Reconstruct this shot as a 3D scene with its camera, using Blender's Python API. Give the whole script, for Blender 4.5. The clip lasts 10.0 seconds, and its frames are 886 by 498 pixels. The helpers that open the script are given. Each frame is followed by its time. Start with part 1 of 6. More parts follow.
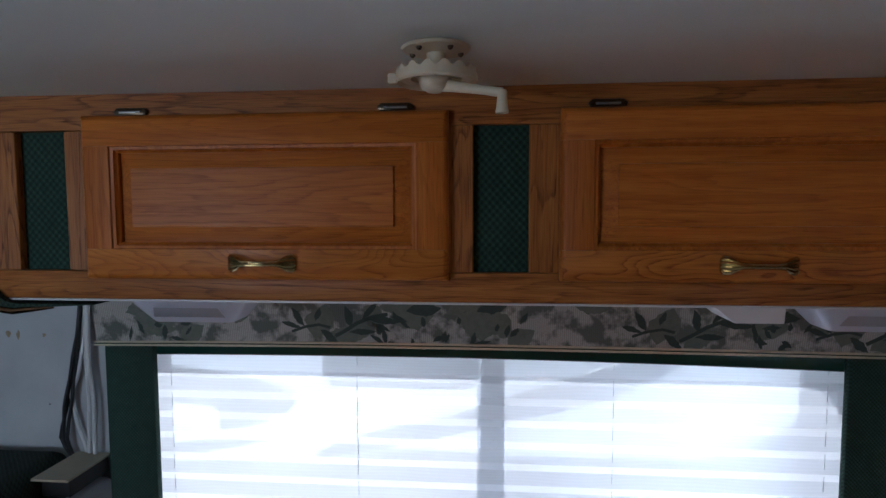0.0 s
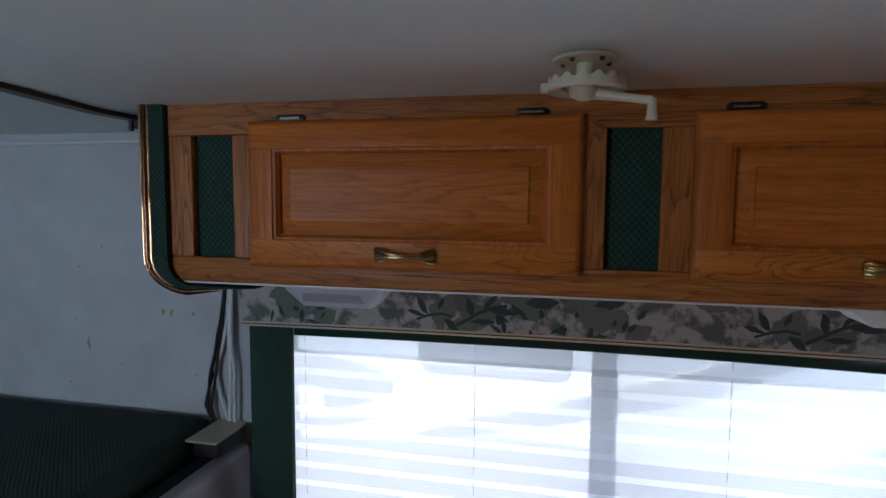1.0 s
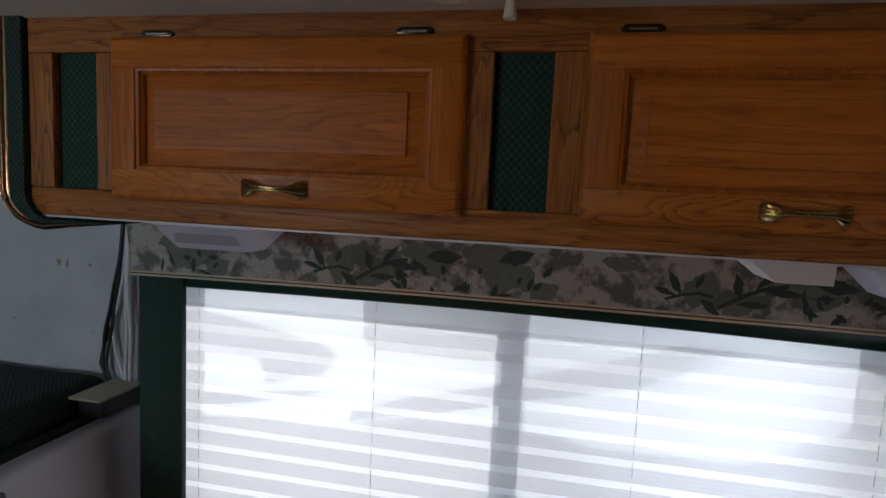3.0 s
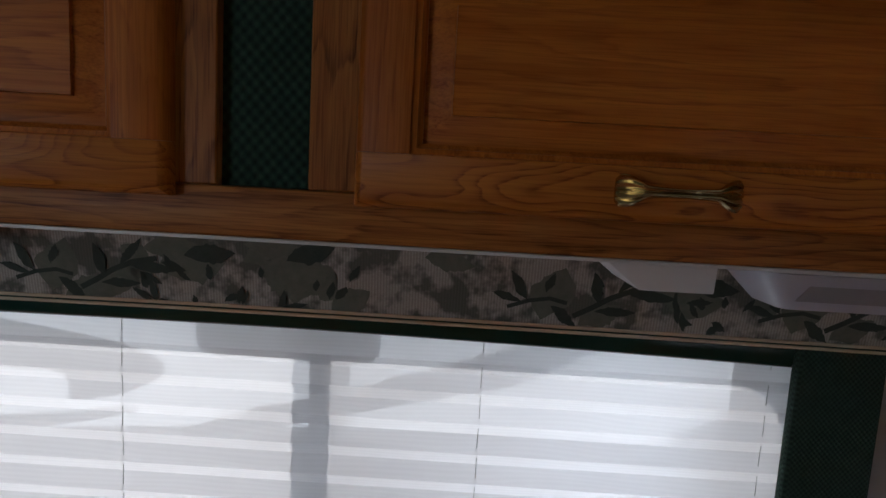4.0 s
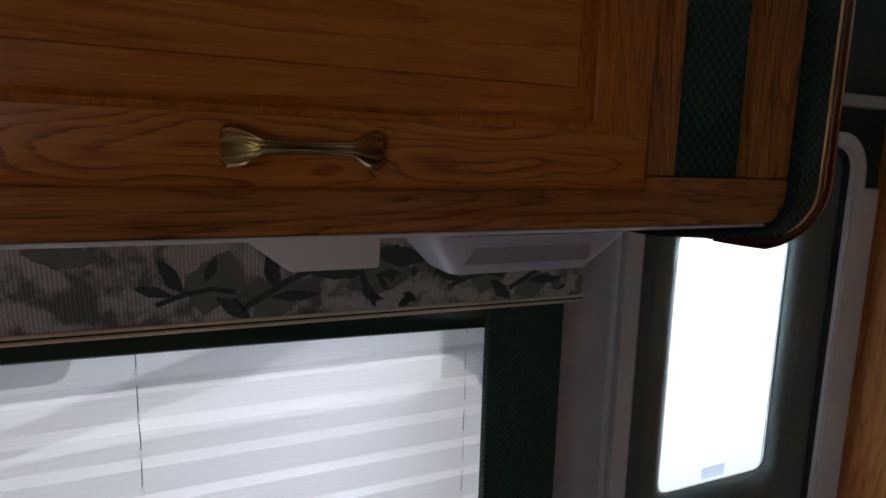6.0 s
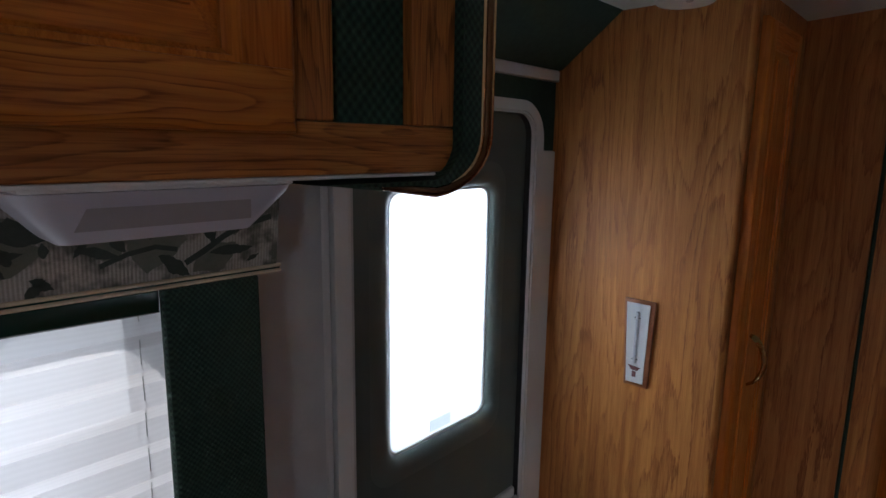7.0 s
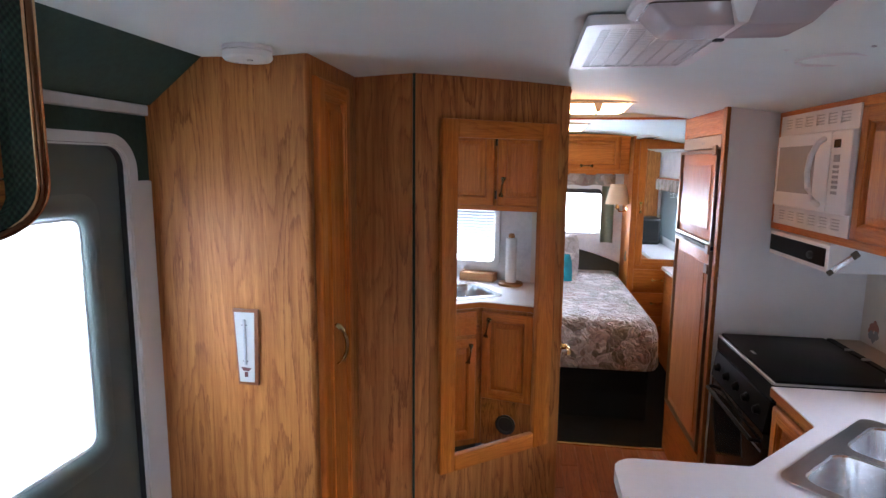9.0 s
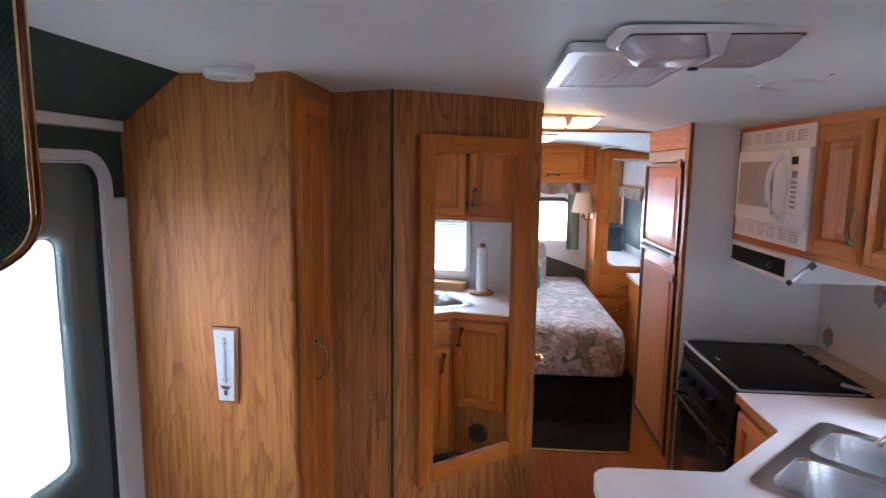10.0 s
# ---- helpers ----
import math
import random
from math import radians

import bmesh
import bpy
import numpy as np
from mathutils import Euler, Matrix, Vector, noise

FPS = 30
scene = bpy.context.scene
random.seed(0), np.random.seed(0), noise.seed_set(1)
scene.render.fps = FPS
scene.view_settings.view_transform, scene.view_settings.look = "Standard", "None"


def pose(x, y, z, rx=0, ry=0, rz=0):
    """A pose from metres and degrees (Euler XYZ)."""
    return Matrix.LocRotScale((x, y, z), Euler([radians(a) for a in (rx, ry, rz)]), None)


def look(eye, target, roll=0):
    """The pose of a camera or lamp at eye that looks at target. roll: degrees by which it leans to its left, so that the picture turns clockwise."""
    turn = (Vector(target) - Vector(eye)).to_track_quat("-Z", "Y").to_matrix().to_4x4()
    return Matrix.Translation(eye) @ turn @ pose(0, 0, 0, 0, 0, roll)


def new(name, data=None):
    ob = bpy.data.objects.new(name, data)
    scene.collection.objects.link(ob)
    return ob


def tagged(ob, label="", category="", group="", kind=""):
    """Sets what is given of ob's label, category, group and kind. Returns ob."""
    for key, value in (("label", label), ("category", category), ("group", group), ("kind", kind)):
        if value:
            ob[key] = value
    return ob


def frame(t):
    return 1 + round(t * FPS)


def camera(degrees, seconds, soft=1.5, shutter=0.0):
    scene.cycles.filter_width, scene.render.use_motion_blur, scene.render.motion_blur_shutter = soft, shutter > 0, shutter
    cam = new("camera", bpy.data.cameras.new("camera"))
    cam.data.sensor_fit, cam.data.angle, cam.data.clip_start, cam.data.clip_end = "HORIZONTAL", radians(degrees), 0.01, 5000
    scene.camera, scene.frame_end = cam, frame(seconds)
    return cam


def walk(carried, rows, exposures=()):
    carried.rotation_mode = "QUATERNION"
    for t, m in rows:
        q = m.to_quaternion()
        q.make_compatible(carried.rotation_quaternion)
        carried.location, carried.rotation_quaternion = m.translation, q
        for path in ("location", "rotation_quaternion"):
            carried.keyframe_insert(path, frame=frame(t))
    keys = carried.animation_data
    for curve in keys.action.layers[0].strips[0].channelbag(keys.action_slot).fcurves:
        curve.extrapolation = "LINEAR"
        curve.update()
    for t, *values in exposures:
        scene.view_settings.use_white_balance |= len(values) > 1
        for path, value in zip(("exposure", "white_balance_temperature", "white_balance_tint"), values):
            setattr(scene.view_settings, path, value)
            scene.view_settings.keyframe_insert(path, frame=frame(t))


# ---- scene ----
cam = camera(75.3, 10.0)
PATH = [
    (0, (-0.005, -0.017, 1.752), (-0.18, 1.97, 1.608), -0.2),
    (0.5, (-0.087, -0.069, 1.764), (-0.448, 1.892, 1.608), -0.1),
    (1, (-0.093, -0.094, 1.763), (-0.527, 1.851, 1.591), 0.4),
    (1.5, (-0.051, -0.113, 1.752), (-0.518, 1.822, 1.559), 1.0),
    (2, (-0.032, -0.12, 1.732), (-0.494, 1.816, 1.537), 1.6),
    (2.2, (-0.012, -0.114, 1.733), (-0.455, 1.826, 1.532), 1.9),
    (3.3, (0.106, 0.163, 1.655), (-0.256, 2.12, 1.46), 2.8),
    (3.5, (0.128, 0.269, 1.664), (-0.188, 2.234, 1.464), 2.9),
    (4, (0.197, 0.361, 1.663), (0.16, 2.347, 1.422), 3.2),
    (4.5, (0.121, 0.326, 1.657), (0.357, 2.295, 1.397), 2.5),
    (5, (0.083, 0.3, 1.669), (0.579, 2.219, 1.403), 1.9),
    (5.2, (0.091, 0.301, 1.671), (0.688, 2.19, 1.4), 1.6),
    (6.3, (0.433, 0.508, 1.646), (1.343, 2.259, 1.321), 1.2),
    (6.5, (0.472, 0.503, 1.639), (1.53, 2.168, 1.308), 0.8),
    (7, (0.437, 0.47, 1.623), (1.884, 1.806, 1.274), 0.8),
    (7.5, (0.345, 0.389, 1.661), (2.079, 1.325, 1.318), 1.0),
    (8, (0.331, 0.307, 1.668), (2.223, 0.868, 1.344), 0.7),
    (8.5, (0.318, 0.276, 1.667), (2.259, 0.647, 1.355), 0.5),
    (9, (0.295, 0.262, 1.668), (2.252, 0.55, 1.377), 0.5),
    (9.5, (0.267, 0.284, 1.689), (2.235, 0.508, 1.414), 0.7),
    (10, (0.273, 0.308, 1.702), (2.248, 0.472, 1.428), 0.7),
]
EXPOSURES = [(0.0, -0.2, 5350, 9), (2.2, -0.15, 5600, 9), (3.5, -0.70, 6100, 10), (5.2, -0.90, 6100, 10), (6.5, -0.78, 6050, 11), (7.0, -0.65, 6000, 11),
             (7.5, -0.3, 5700, 12), (8.0, -0.15, 5800, 12), (8.5, 0.55, 5700, 13), (9.5, 0.7, 5600, 13), (10.0, 0.7, 5500, 13)]
walk(cam, [(t, look(eye, target, roll)) for t, eye, target, roll in PATH], EXPOSURES)

# ---- world, sun, window light, added fill ----
SUN_ELEVATION, SUN_AZIMUTH = 24.0, 2.0
world = bpy.data.worlds.new("sky")
scene.world = world
world.use_nodes = True
wn, wl = world.node_tree.nodes, world.node_tree.links
sky = wn.new("ShaderNodeTexSky")
sky.sky_type = "NISHITA"
sky.sun_disc = False
sky.sun_elevation = radians(SUN_ELEVATION)
sky.sun_rotation = radians(SUN_AZIMUTH)
wl.new(sky.outputs[0], wn["Background"].inputs[0])
wn["Background"].inputs[1].default_value = 0.12

sun = new("sun", bpy.data.lights.new("sun", "SUN"))
sun.data.energy = 4.2
sun.data.angle = radians(0.6)
sun.data.color = (1.0, 0.95, 0.88)
sun.matrix_world = look((math.sin(radians(SUN_AZIMUTH)) * 8, math.cos(radians(SUN_AZIMUTH)) * 8,
                         8 * math.tan(radians(SUN_ELEVATION))), (0, 0, 0))


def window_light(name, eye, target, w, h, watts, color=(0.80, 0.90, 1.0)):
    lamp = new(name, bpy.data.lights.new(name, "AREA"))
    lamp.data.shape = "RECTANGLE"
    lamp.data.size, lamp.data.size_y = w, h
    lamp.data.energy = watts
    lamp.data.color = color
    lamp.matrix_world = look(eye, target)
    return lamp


window_light("skylight_of_sitting_window", (0.0, 1.80, 2.05), (0.0, 1.25, 1.1), 2.0, 0.6, 7.2, (0.93, 0.96, 1.0))
window_light("skylight_of_entry_door", (1.25, 1.78, 1.62), (1.55, 1.20, 1.16), 0.70, 0.60, 84)
# unseen loft opening, added so light reaches the cabinets from the left
window_light("fill_from_loft", (-1.62, -1.34, 1.5), (-1.62, 0, 1.5), 0.75, 0.42, 11.0)
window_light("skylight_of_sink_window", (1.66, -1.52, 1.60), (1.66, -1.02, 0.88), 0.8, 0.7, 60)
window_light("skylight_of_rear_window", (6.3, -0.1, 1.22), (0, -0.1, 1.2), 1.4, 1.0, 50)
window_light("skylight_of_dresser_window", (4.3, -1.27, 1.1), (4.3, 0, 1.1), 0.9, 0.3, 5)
# unseen front opening, added for low light under the loft edge
window_light("fill_low_front", (-2.42, 0.0, 0.78), (0, 0, 0.9), 1.7, 0.6, 20)
# unseen side window, added to brighten the bed and the freezer door
window_light("fill_over_bed", (4.65, 1.40, 1.2), (4.65, 0, 1.0), 0.8, 0.45, 15)

# ---- building tools ----
ROOT = {}


def box(x0, x1, y0, y1, z0, z1, b=0.0, seg=1):
    bm = bmesh.new()
    bmesh.ops.create_cube(bm, size=1)
    bmesh.ops.transform(bm, matrix=Matrix.Translation(((x0 + x1) / 2, (y0 + y1) / 2, (z0 + z1) / 2)) @ Matrix.Diagonal((abs(x1 - x0), abs(y1 - y0), abs(z1 - z0), 1)), verts=bm.verts)
    if b:
        bmesh.ops.bevel(bm, geom=bm.edges[:], offset=b, segments=seg, affect="EDGES", profile=0.5)
    return bm


def merge(*bms):
    out = bmesh.new()
    for bm in bms:
        me = bpy.data.meshes.new("tmp")
        bm.to_mesh(me)
        out.from_mesh(me)
        bpy.data.meshes.remove(me)
        bm.free()
    return out


AXES = {"x": lambda u, v, w: (w, u, v), "y": lambda u, v, w: (u, w, v), "z": lambda u, v, w: (u, v, w)}


def prism(points, axis, a0, a1, b=0.0):
    """A flat outline pushed along an axis. Outline in (y, z), (x, z) or (x, y)."""
    bm = bmesh.new()
    at = AXES[axis]
    face = bm.faces.new([bm.verts.new(at(u, v, a0)) for u, v in points])
    made = bmesh.ops.extrude_face_region(bm, geom=[face])["geom"]
    step = Vector(at(0, 0, a1 - a0))
    bmesh.ops.translate(bm, vec=step, verts=[v for v in made if isinstance(v, bmesh.types.BMVert)])
    bmesh.ops.recalc_face_normals(bm, faces=bm.faces)
    if b:
        bmesh.ops.bevel(bm, geom=bm.edges[:], offset=b, segments=2, affect="EDGES", profile=0.5)
    return bm


def holed(outer, holes, axis, a0, a1):
    """A plate with holes, from closed outlines."""
    bm = bmesh.new()
    at = AXES[axis]
    edges = []
    for loop in (outer, *holes):
        vs = [bm.verts.new(at(u, v, a0)) for u, v in loop]
        edges += [bm.edges.new((vs[i], vs[(i + 1) % len(vs)])) for i in range(len(vs))]
    bmesh.ops.triangle_fill(bm, use_beauty=True, use_dissolve=False, edges=edges)
    made = bmesh.ops.extrude_face_region(bm, geom=bm.faces[:])["geom"]
    bmesh.ops.translate(bm, vec=Vector(at(0, 0, a1 - a0)), verts=[v for v in made if isinstance(v, bmesh.types.BMVert)])
    bmesh.ops.recalc_face_normals(bm, faces=bm.faces)
    return bm


def round_rect(u0, u1, v0, v1, r, n=5, corners=(1, 1, 1, 1)):
    """Corners from lower left, counter-clockwise."""
    pts = []
    for k, (cu, cv, su, sv) in enumerate(((u0, v0, 1, 1), (u1, v0, -1, 1), (u1, v1, -1, -1), (u0, v1, 1, -1))):
        if not corners[k]:
            pts.append((cu, cv))
            continue
        a0 = (180, 270, 0, 90)[k]
        for i in range(n + 1):
            a = radians(a0 + 90 * i / n)
            pts.append((cu + su * r + r * math.cos(a), cv + sv * r + r * math.sin(a)))
    return pts


def loft(loops, closed=True, cap=(False, False)):
    bm = bmesh.new()
    rows = [[bm.verts.new(p) for p in loop] for loop in loops]
    n = len(rows[0])
    for a, b in zip(rows, rows[1:]):
        for i in range(n if closed else n - 1):
            j = (i + 1) % n
            bm.faces.new((a[i], a[j], b[j], b[i]))
    if cap[0]:
        bm.faces.new(rows[0][::-1])
    if cap[1]:
        bm.faces.new(rows[-1])
    bmesh.ops.recalc_face_normals(bm, faces=bm.faces)
    return bm


def lathe(profile, n=24, cap=(True, True)):
    """Turned round z, from (radius, height)."""
    return loft([[(r * math.cos(2 * math.pi * i / n), r * math.sin(2 * math.pi * i / n), z) for i in range(n)] for r, z in profile], True, cap)


def tube(points, r, n=8, taper=None):
    pts = [Vector(p) for p in points]
    loops = []
    for i, p in enumerate(pts):
        d = (pts[min(i + 1, len(pts) - 1)] - pts[max(i - 1, 0)]).normalized()
        side = d.cross(Vector((0.31, 0.17, 0.93)) if abs(d.z) < 0.9 else Vector((0, 1, 0))).normalized()
        up = d.cross(side)
        rr = r if taper is None else r * taper[i]
        loops.append([tuple(p + rr * (math.cos(2 * math.pi * k / n) * side + math.sin(2 * math.pi * k / n) * up)) for k in range(n)])
    return loft(loops, True, (True, True))


def moved(bm, m):
    bmesh.ops.transform(bm, matrix=m, verts=bm.verts)
    return bm


def link(name, bm, mat, smooth=True):
    bmesh.ops.recalc_face_normals(bm, faces=bm.faces)
    me = bpy.data.meshes.new(name)
    bm.to_mesh(me)
    bm.free()
    me.materials.append(mat)
    if smooth:
        me.polygons.foreach_set("use_smooth", [True] * len(me.polygons))
        me.set_sharp_from_angle(angle=radians(38))
    return new(name, me)


def thing(name, label, category, base=(0, 0, 0), m=None, group="", kind=""):
    ob = new(name)
    ob.empty_display_size = 0.05
    ob.matrix_world = m if m is not None else Matrix.Translation(base)
    ROOT[ob.name] = ob.matrix_world.copy()
    return tagged(ob, label, category, group, kind)


def part(name, bm, mat, parent, label="", local=False, smooth=True):
    """One mesh under a thing or a part; world coordinates unless local."""
    m = ROOT[parent.name]
    if not local:
        moved(bm, m.inverted())
    ob = link(name, bm, mat, smooth)
    ob.parent = parent
    ROOT[ob.name] = m
    return tagged(ob, label)


def single(name, bm, mat, label, category, base=None, group="", kind="", smooth=True):
    """A thing of one mesh, in world coordinates."""
    if base is not None:
        moved(bm, Matrix.Translation(base).inverted())
    ob = link(name, bm, mat, smooth)
    if base is not None:
        ob.location = base
    ROOT[ob.name] = Matrix.Translation(base or (0, 0, 0))
    return tagged(ob, label, category, group, kind)


def setting(name, bm, mat, label, category="wall"):
    return single(name, bm, mat, label, category, kind="structure")


# ---- materials ----
def material(name, color=(0.8, 0.8, 0.8), rough=0.5, metal=0.0, **sockets):
    m = bpy.data.materials.new(name)
    m.use_nodes = True
    p = m.node_tree.nodes["Principled BSDF"]
    p.inputs["Base Color"].default_value = (*color, 1)
    p.inputs["Roughness"].default_value = rough
    p.inputs["Metallic"].default_value = metal
    for k, v in sockets.items():
        p.inputs[k.replace("_", " ")].default_value = v
    return m


class Net:
    """Short hand for node trees."""

    def __init__(self, m):
        self.n, self.l = m.node_tree.nodes, m.node_tree.links
        self.p = self.n["Principled BSDF"]

    def add(self, kind, ins=(), **props):
        node = self.n.new(kind)
        if "operation" in props:
            node.operation = props["operation"]
        if "data_type" in props:
            node.data_type = props["data_type"]
        if "blend_type" in props:
            node.blend_type = props["blend_type"]
        if "feature" in props:
            node.feature = props["feature"]
        for k, v in dict(ins).items():
            if isinstance(v, bpy.types.NodeSocket):
                self.l.new(v, node.inputs[k])
            else:
                node.inputs[k].default_value = v
        return node

    def math(self, op, a, b=0.0, c=0.0):
        return self.add("ShaderNodeMath", {0: a, 1: b, 2: c}, operation=op).outputs[0]

    def coords(self, scale=(1, 1, 1), shift=True):
        tc = self.add("ShaderNodeTexCoord").outputs["Object"]
        if shift:
            rnd = self.add("ShaderNodeObjectInfo").outputs["Random"]
            off = self.add("ShaderNodeCombineXYZ", {0: self.math("MULTIPLY", rnd, 7.3), 1: self.math("MULTIPLY", rnd, 3.1), 2: self.math("MULTIPLY", rnd, 5.7)}).outputs[0]
            tc = self.add("ShaderNodeVectorMath", {0: tc, 1: off}, operation="ADD").outputs[0]
        return self.add("ShaderNodeVectorMath", {0: tc, 1: scale}, operation="MULTIPLY").outputs[0]

    def noise(self, vec, scale, detail=2.0, rough=0.5, distort=0.0):
        return self.add("ShaderNodeTexNoise", {"Vector": vec, "Scale": scale, "Detail": detail, "Roughness": rough, "Distortion": distort}).outputs["Fac"]

    def ramp(self, fac, stops):
        node = self.add("ShaderNodeValToRGB", {0: fac})
        e = node.color_ramp.elements
        while len(e) < len(stops):
            e.new(0.5)
        for el, (pos, col) in zip(e, stops):
            el.position = pos
            el.color = (*col, 1) if len(col) == 3 else col
        return node.outputs[0]

    def mix(self, fac, a, b, blend="MIX"):
        node = self.add("ShaderNodeMix", data_type="RGBA", blend_type=blend)
        for sock, v in ((node.inputs[0], fac), (node.inputs[6], a), (node.inputs[7], b)):
            if isinstance(v, bpy.types.NodeSocket):
                self.l.new(v, sock)
            else:
                sock.default_value = v if not isinstance(v, tuple) or len(v) == 4 else (*v, 1)
        return node.outputs[2]

    def bump(self, height, strength=0.3, distance=0.002):
        b = self.add("ShaderNodeBump", {"Height": height, "Strength": strength, "Distance": distance})
        self.l.new(b.outputs[0], self.p.inputs["Normal"])

    def color(self, sock):
        self.l.new(sock, self.p.inputs["Base Color"])

    def rough(self, sock):
        self.l.new(sock, self.p.inputs["Roughness"])


def scaled(axis, along, across):
    return tuple(along if a == axis else across for a in "xyz")


def wood(name, axis, dark, mid, light, rough=0.42, size=1.0, bands=18.0, coat=0.06, grain=0.5, rings=0.6, jag=1.0, gloss=0.3, along=0.85):
    """Plain-sawn oak: nested cathedral rings with one sharp edge, jagged along the grain, pores crowded in the dark part of each ring."""
    m = material(name, mid, rough, Coat_Weight=coat, Coat_Roughness=gloss, Specular_IOR_Level=0.22)
    t = Net(m)
    field = t.noise(t.coords(scaled(axis, along * size, 9.0 * size)), 1.0, 2.0, 0.42)
    jag_a = t.noise(t.coords(scaled(axis, 9.0 * size, 85.0 * size)), 1.0, 1.0)
    jag_b = t.noise(t.coords(scaled(axis, 34.0, 300.0)), 1.0, 1.0)
    turn = t.math("ADD", t.math("MULTIPLY", field, bands), t.math("ADD", t.math("MULTIPLY", jag_a, 0.75 * jag), t.math("MULTIPLY", jag_b, 0.34 * jag)))
    early = t.ramp(t.math("FRACT", turn), [(0.0, (0.9, 0.9, 0.9)), (0.05, (1, 1, 1)), (0.26, (0.34, 0.34, 0.34)), (0.58, (0.08, 0.08, 0.08)), (0.93, (0.0, 0.0, 0.0)), (1.0, (0.7, 0.7, 0.7))])
    pores = t.ramp(t.noise(t.coords(scaled(axis, 16.0, 560.0)), 1.0, 1.5, 0.6), [(0.38, (1, 1, 1)), (0.54, (0, 0, 0))])
    streak = t.noise(t.coords(scaled(axis, 1.6, 70.0)), 1.0, 3.0, 0.6)
    tone = t.noise(t.coords(scaled(axis, 0.7, 4.0)), 1.0, 2.0)
    col = t.mix(t.ramp(streak, [(0.34, (0, 0, 0)), (0.66, (1, 1, 1))]), (*light, 1), (*mid, 1))
    ring = t.math("MULTIPLY", early, t.math("MULTIPLY_ADD", pores, 0.45, 0.55))
    calm = t.ramp(t.noise(t.coords(scaled(axis, 1.3 * size, 10.0 * size)), 1.0, 2.0), [(0.36, (0.5, 0.5, 0.5)), (0.58, (1, 1, 1))])
    ring = t.math("MULTIPLY", ring, calm)
    col = t.mix(t.math("MULTIPLY", ring, rings), col, (*dark, 1))
    col = t.mix(t.math("MULTIPLY", pores, grain * 0.5), col, (*dark, 1))
    col = t.mix(0.75, col, t.ramp(tone, [(0.3, (0.72, 0.68, 0.64)), (0.68, (1.0, 1.0, 1.0))]), "MULTIPLY")
    t.color(col)
    t.rough(t.math("MULTIPLY_ADD", pores, 0.14, rough))
    t.bump(t.math("ADD", t.math("MULTIPLY", pores, -0.7), t.math("MULTIPLY", early, -0.3)), 0.22, 0.0005)
    return m


HONEY = ((0.25, 0.060, 0.006), (0.46, 0.132, 0.013), (0.60, 0.192, 0.024))
PANEL = ((0.175, 0.050, 0.010), (0.345, 0.124, 0.029), (0.53, 0.215, 0.060))
FRAME = ((0.13, 0.038, 0.007), (0.35, 0.120, 0.023), (0.50, 0.195, 0.044))
oak_x, oak_y, oak_z = (wood("honey_oak_" + a, a, *HONEY, rings=0.7, grain=0.6, bands=16.0, size=1.5, coat=0.05) for a in "xyz")
panel_z = wood("oak_panelling", "z", *PANEL, rough=0.46, size=0.58, bands=17.0, coat=0.0, grain=0.45, rings=1.2, jag=1.4, along=1.5)
frame_x, frame_z = (wood("oak_frame_" + a, a, *FRAME, size=2.0, bands=12.0, grain=0.75, rings=1.15, coat=0.02, jag=0.7, along=1.1) for a in "xz")
flame_x = wood("flame_oak", "x", (0.23, 0.060, 0.008), (0.48, 0.152, 0.019), (0.62, 0.226, 0.033), size=1.5, bands=20.0, grain=0.35, rings=1.25, jag=0.6, along=2.4)
floor_wood = wood("laminate_plank", "x", (0.14, 0.040, 0.013), (0.33, 0.105, 0.030), (0.42, 0.15, 0.045), rough=0.3)


def mottled(name, a, b, rough, scale=30, bump=0.15, fine=400, dist=0.0006, metal=0.0):
    m = material(name, a, rough, metal)
    t = Net(m)
    v = t.coords()
    n1, n2 = t.noise(v, scale, 4.0, 0.6), t.noise(v, fine, 2.0)
    t.color(t.mix(n1, (*a, 1), (*b, 1)))
    t.bump(t.math("ADD", n1, t.math("MULTIPLY", n2, 0.6)), bump, dist)
    t.rough(t.math("MULTIPLY_ADD", n2, 0.2, rough - 0.1))
    return m


ceiling_white = mottled("ceiling_vinyl", (0.74, 0.82, 0.78), (0.66, 0.735, 0.70), 0.6, 5, 0.2, 260)
wall_white = mottled("wall_vinyl", (0.66, 0.67, 0.69), (0.44, 0.46, 0.49), 0.55, 11, 0.4, 300, 0.001)
wt = Net(wall_white)
big, mid_, fleck = wt.noise(wt.coords(), 7, 5.0, 0.65, 0.6), wt.noise(wt.coords(), 34, 4.0, 0.7), wt.noise(wt.coords(), 150, 2.0)
wall_tone = wt.ramp(wt.math("ADD", wt.math("MULTIPLY", big, 0.6), wt.math("MULTIPLY", mid_, 0.4)), [(0.36, (0.57, 0.59, 0.615)), (0.52, (0.70, 0.715, 0.73)), (0.68, (0.78, 0.78, 0.785))])
wt.color(wt.mix(0.14, wall_tone, wt.ramp(fleck, [(0.40, (0.55, 0.55, 0.56)), (0.60, (1, 1, 1))]), "MULTIPLY"))
loft_white = mottled("loft_wall_vinyl", (0.56, 0.57, 0.575), (0.36, 0.37, 0.38), 0.6, 7, 0.4, 300, 0.001)
brown_trim = mottled("brown_trim", (0.17, 0.085, 0.045), (0.12, 0.06, 0.03), 0.2, 40, 0.03, 400, 0.0003, 1.0)
side_white = mottled("fridge_side_vinyl", (0.83, 0.81, 0.78), (0.70, 0.68, 0.66), 0.5, 5, 0.2, 300)
splash_cream = mottled("splash_vinyl", (0.72, 0.66, 0.56), (0.64, 0.58, 0.49), 0.45, 12, 0.15)
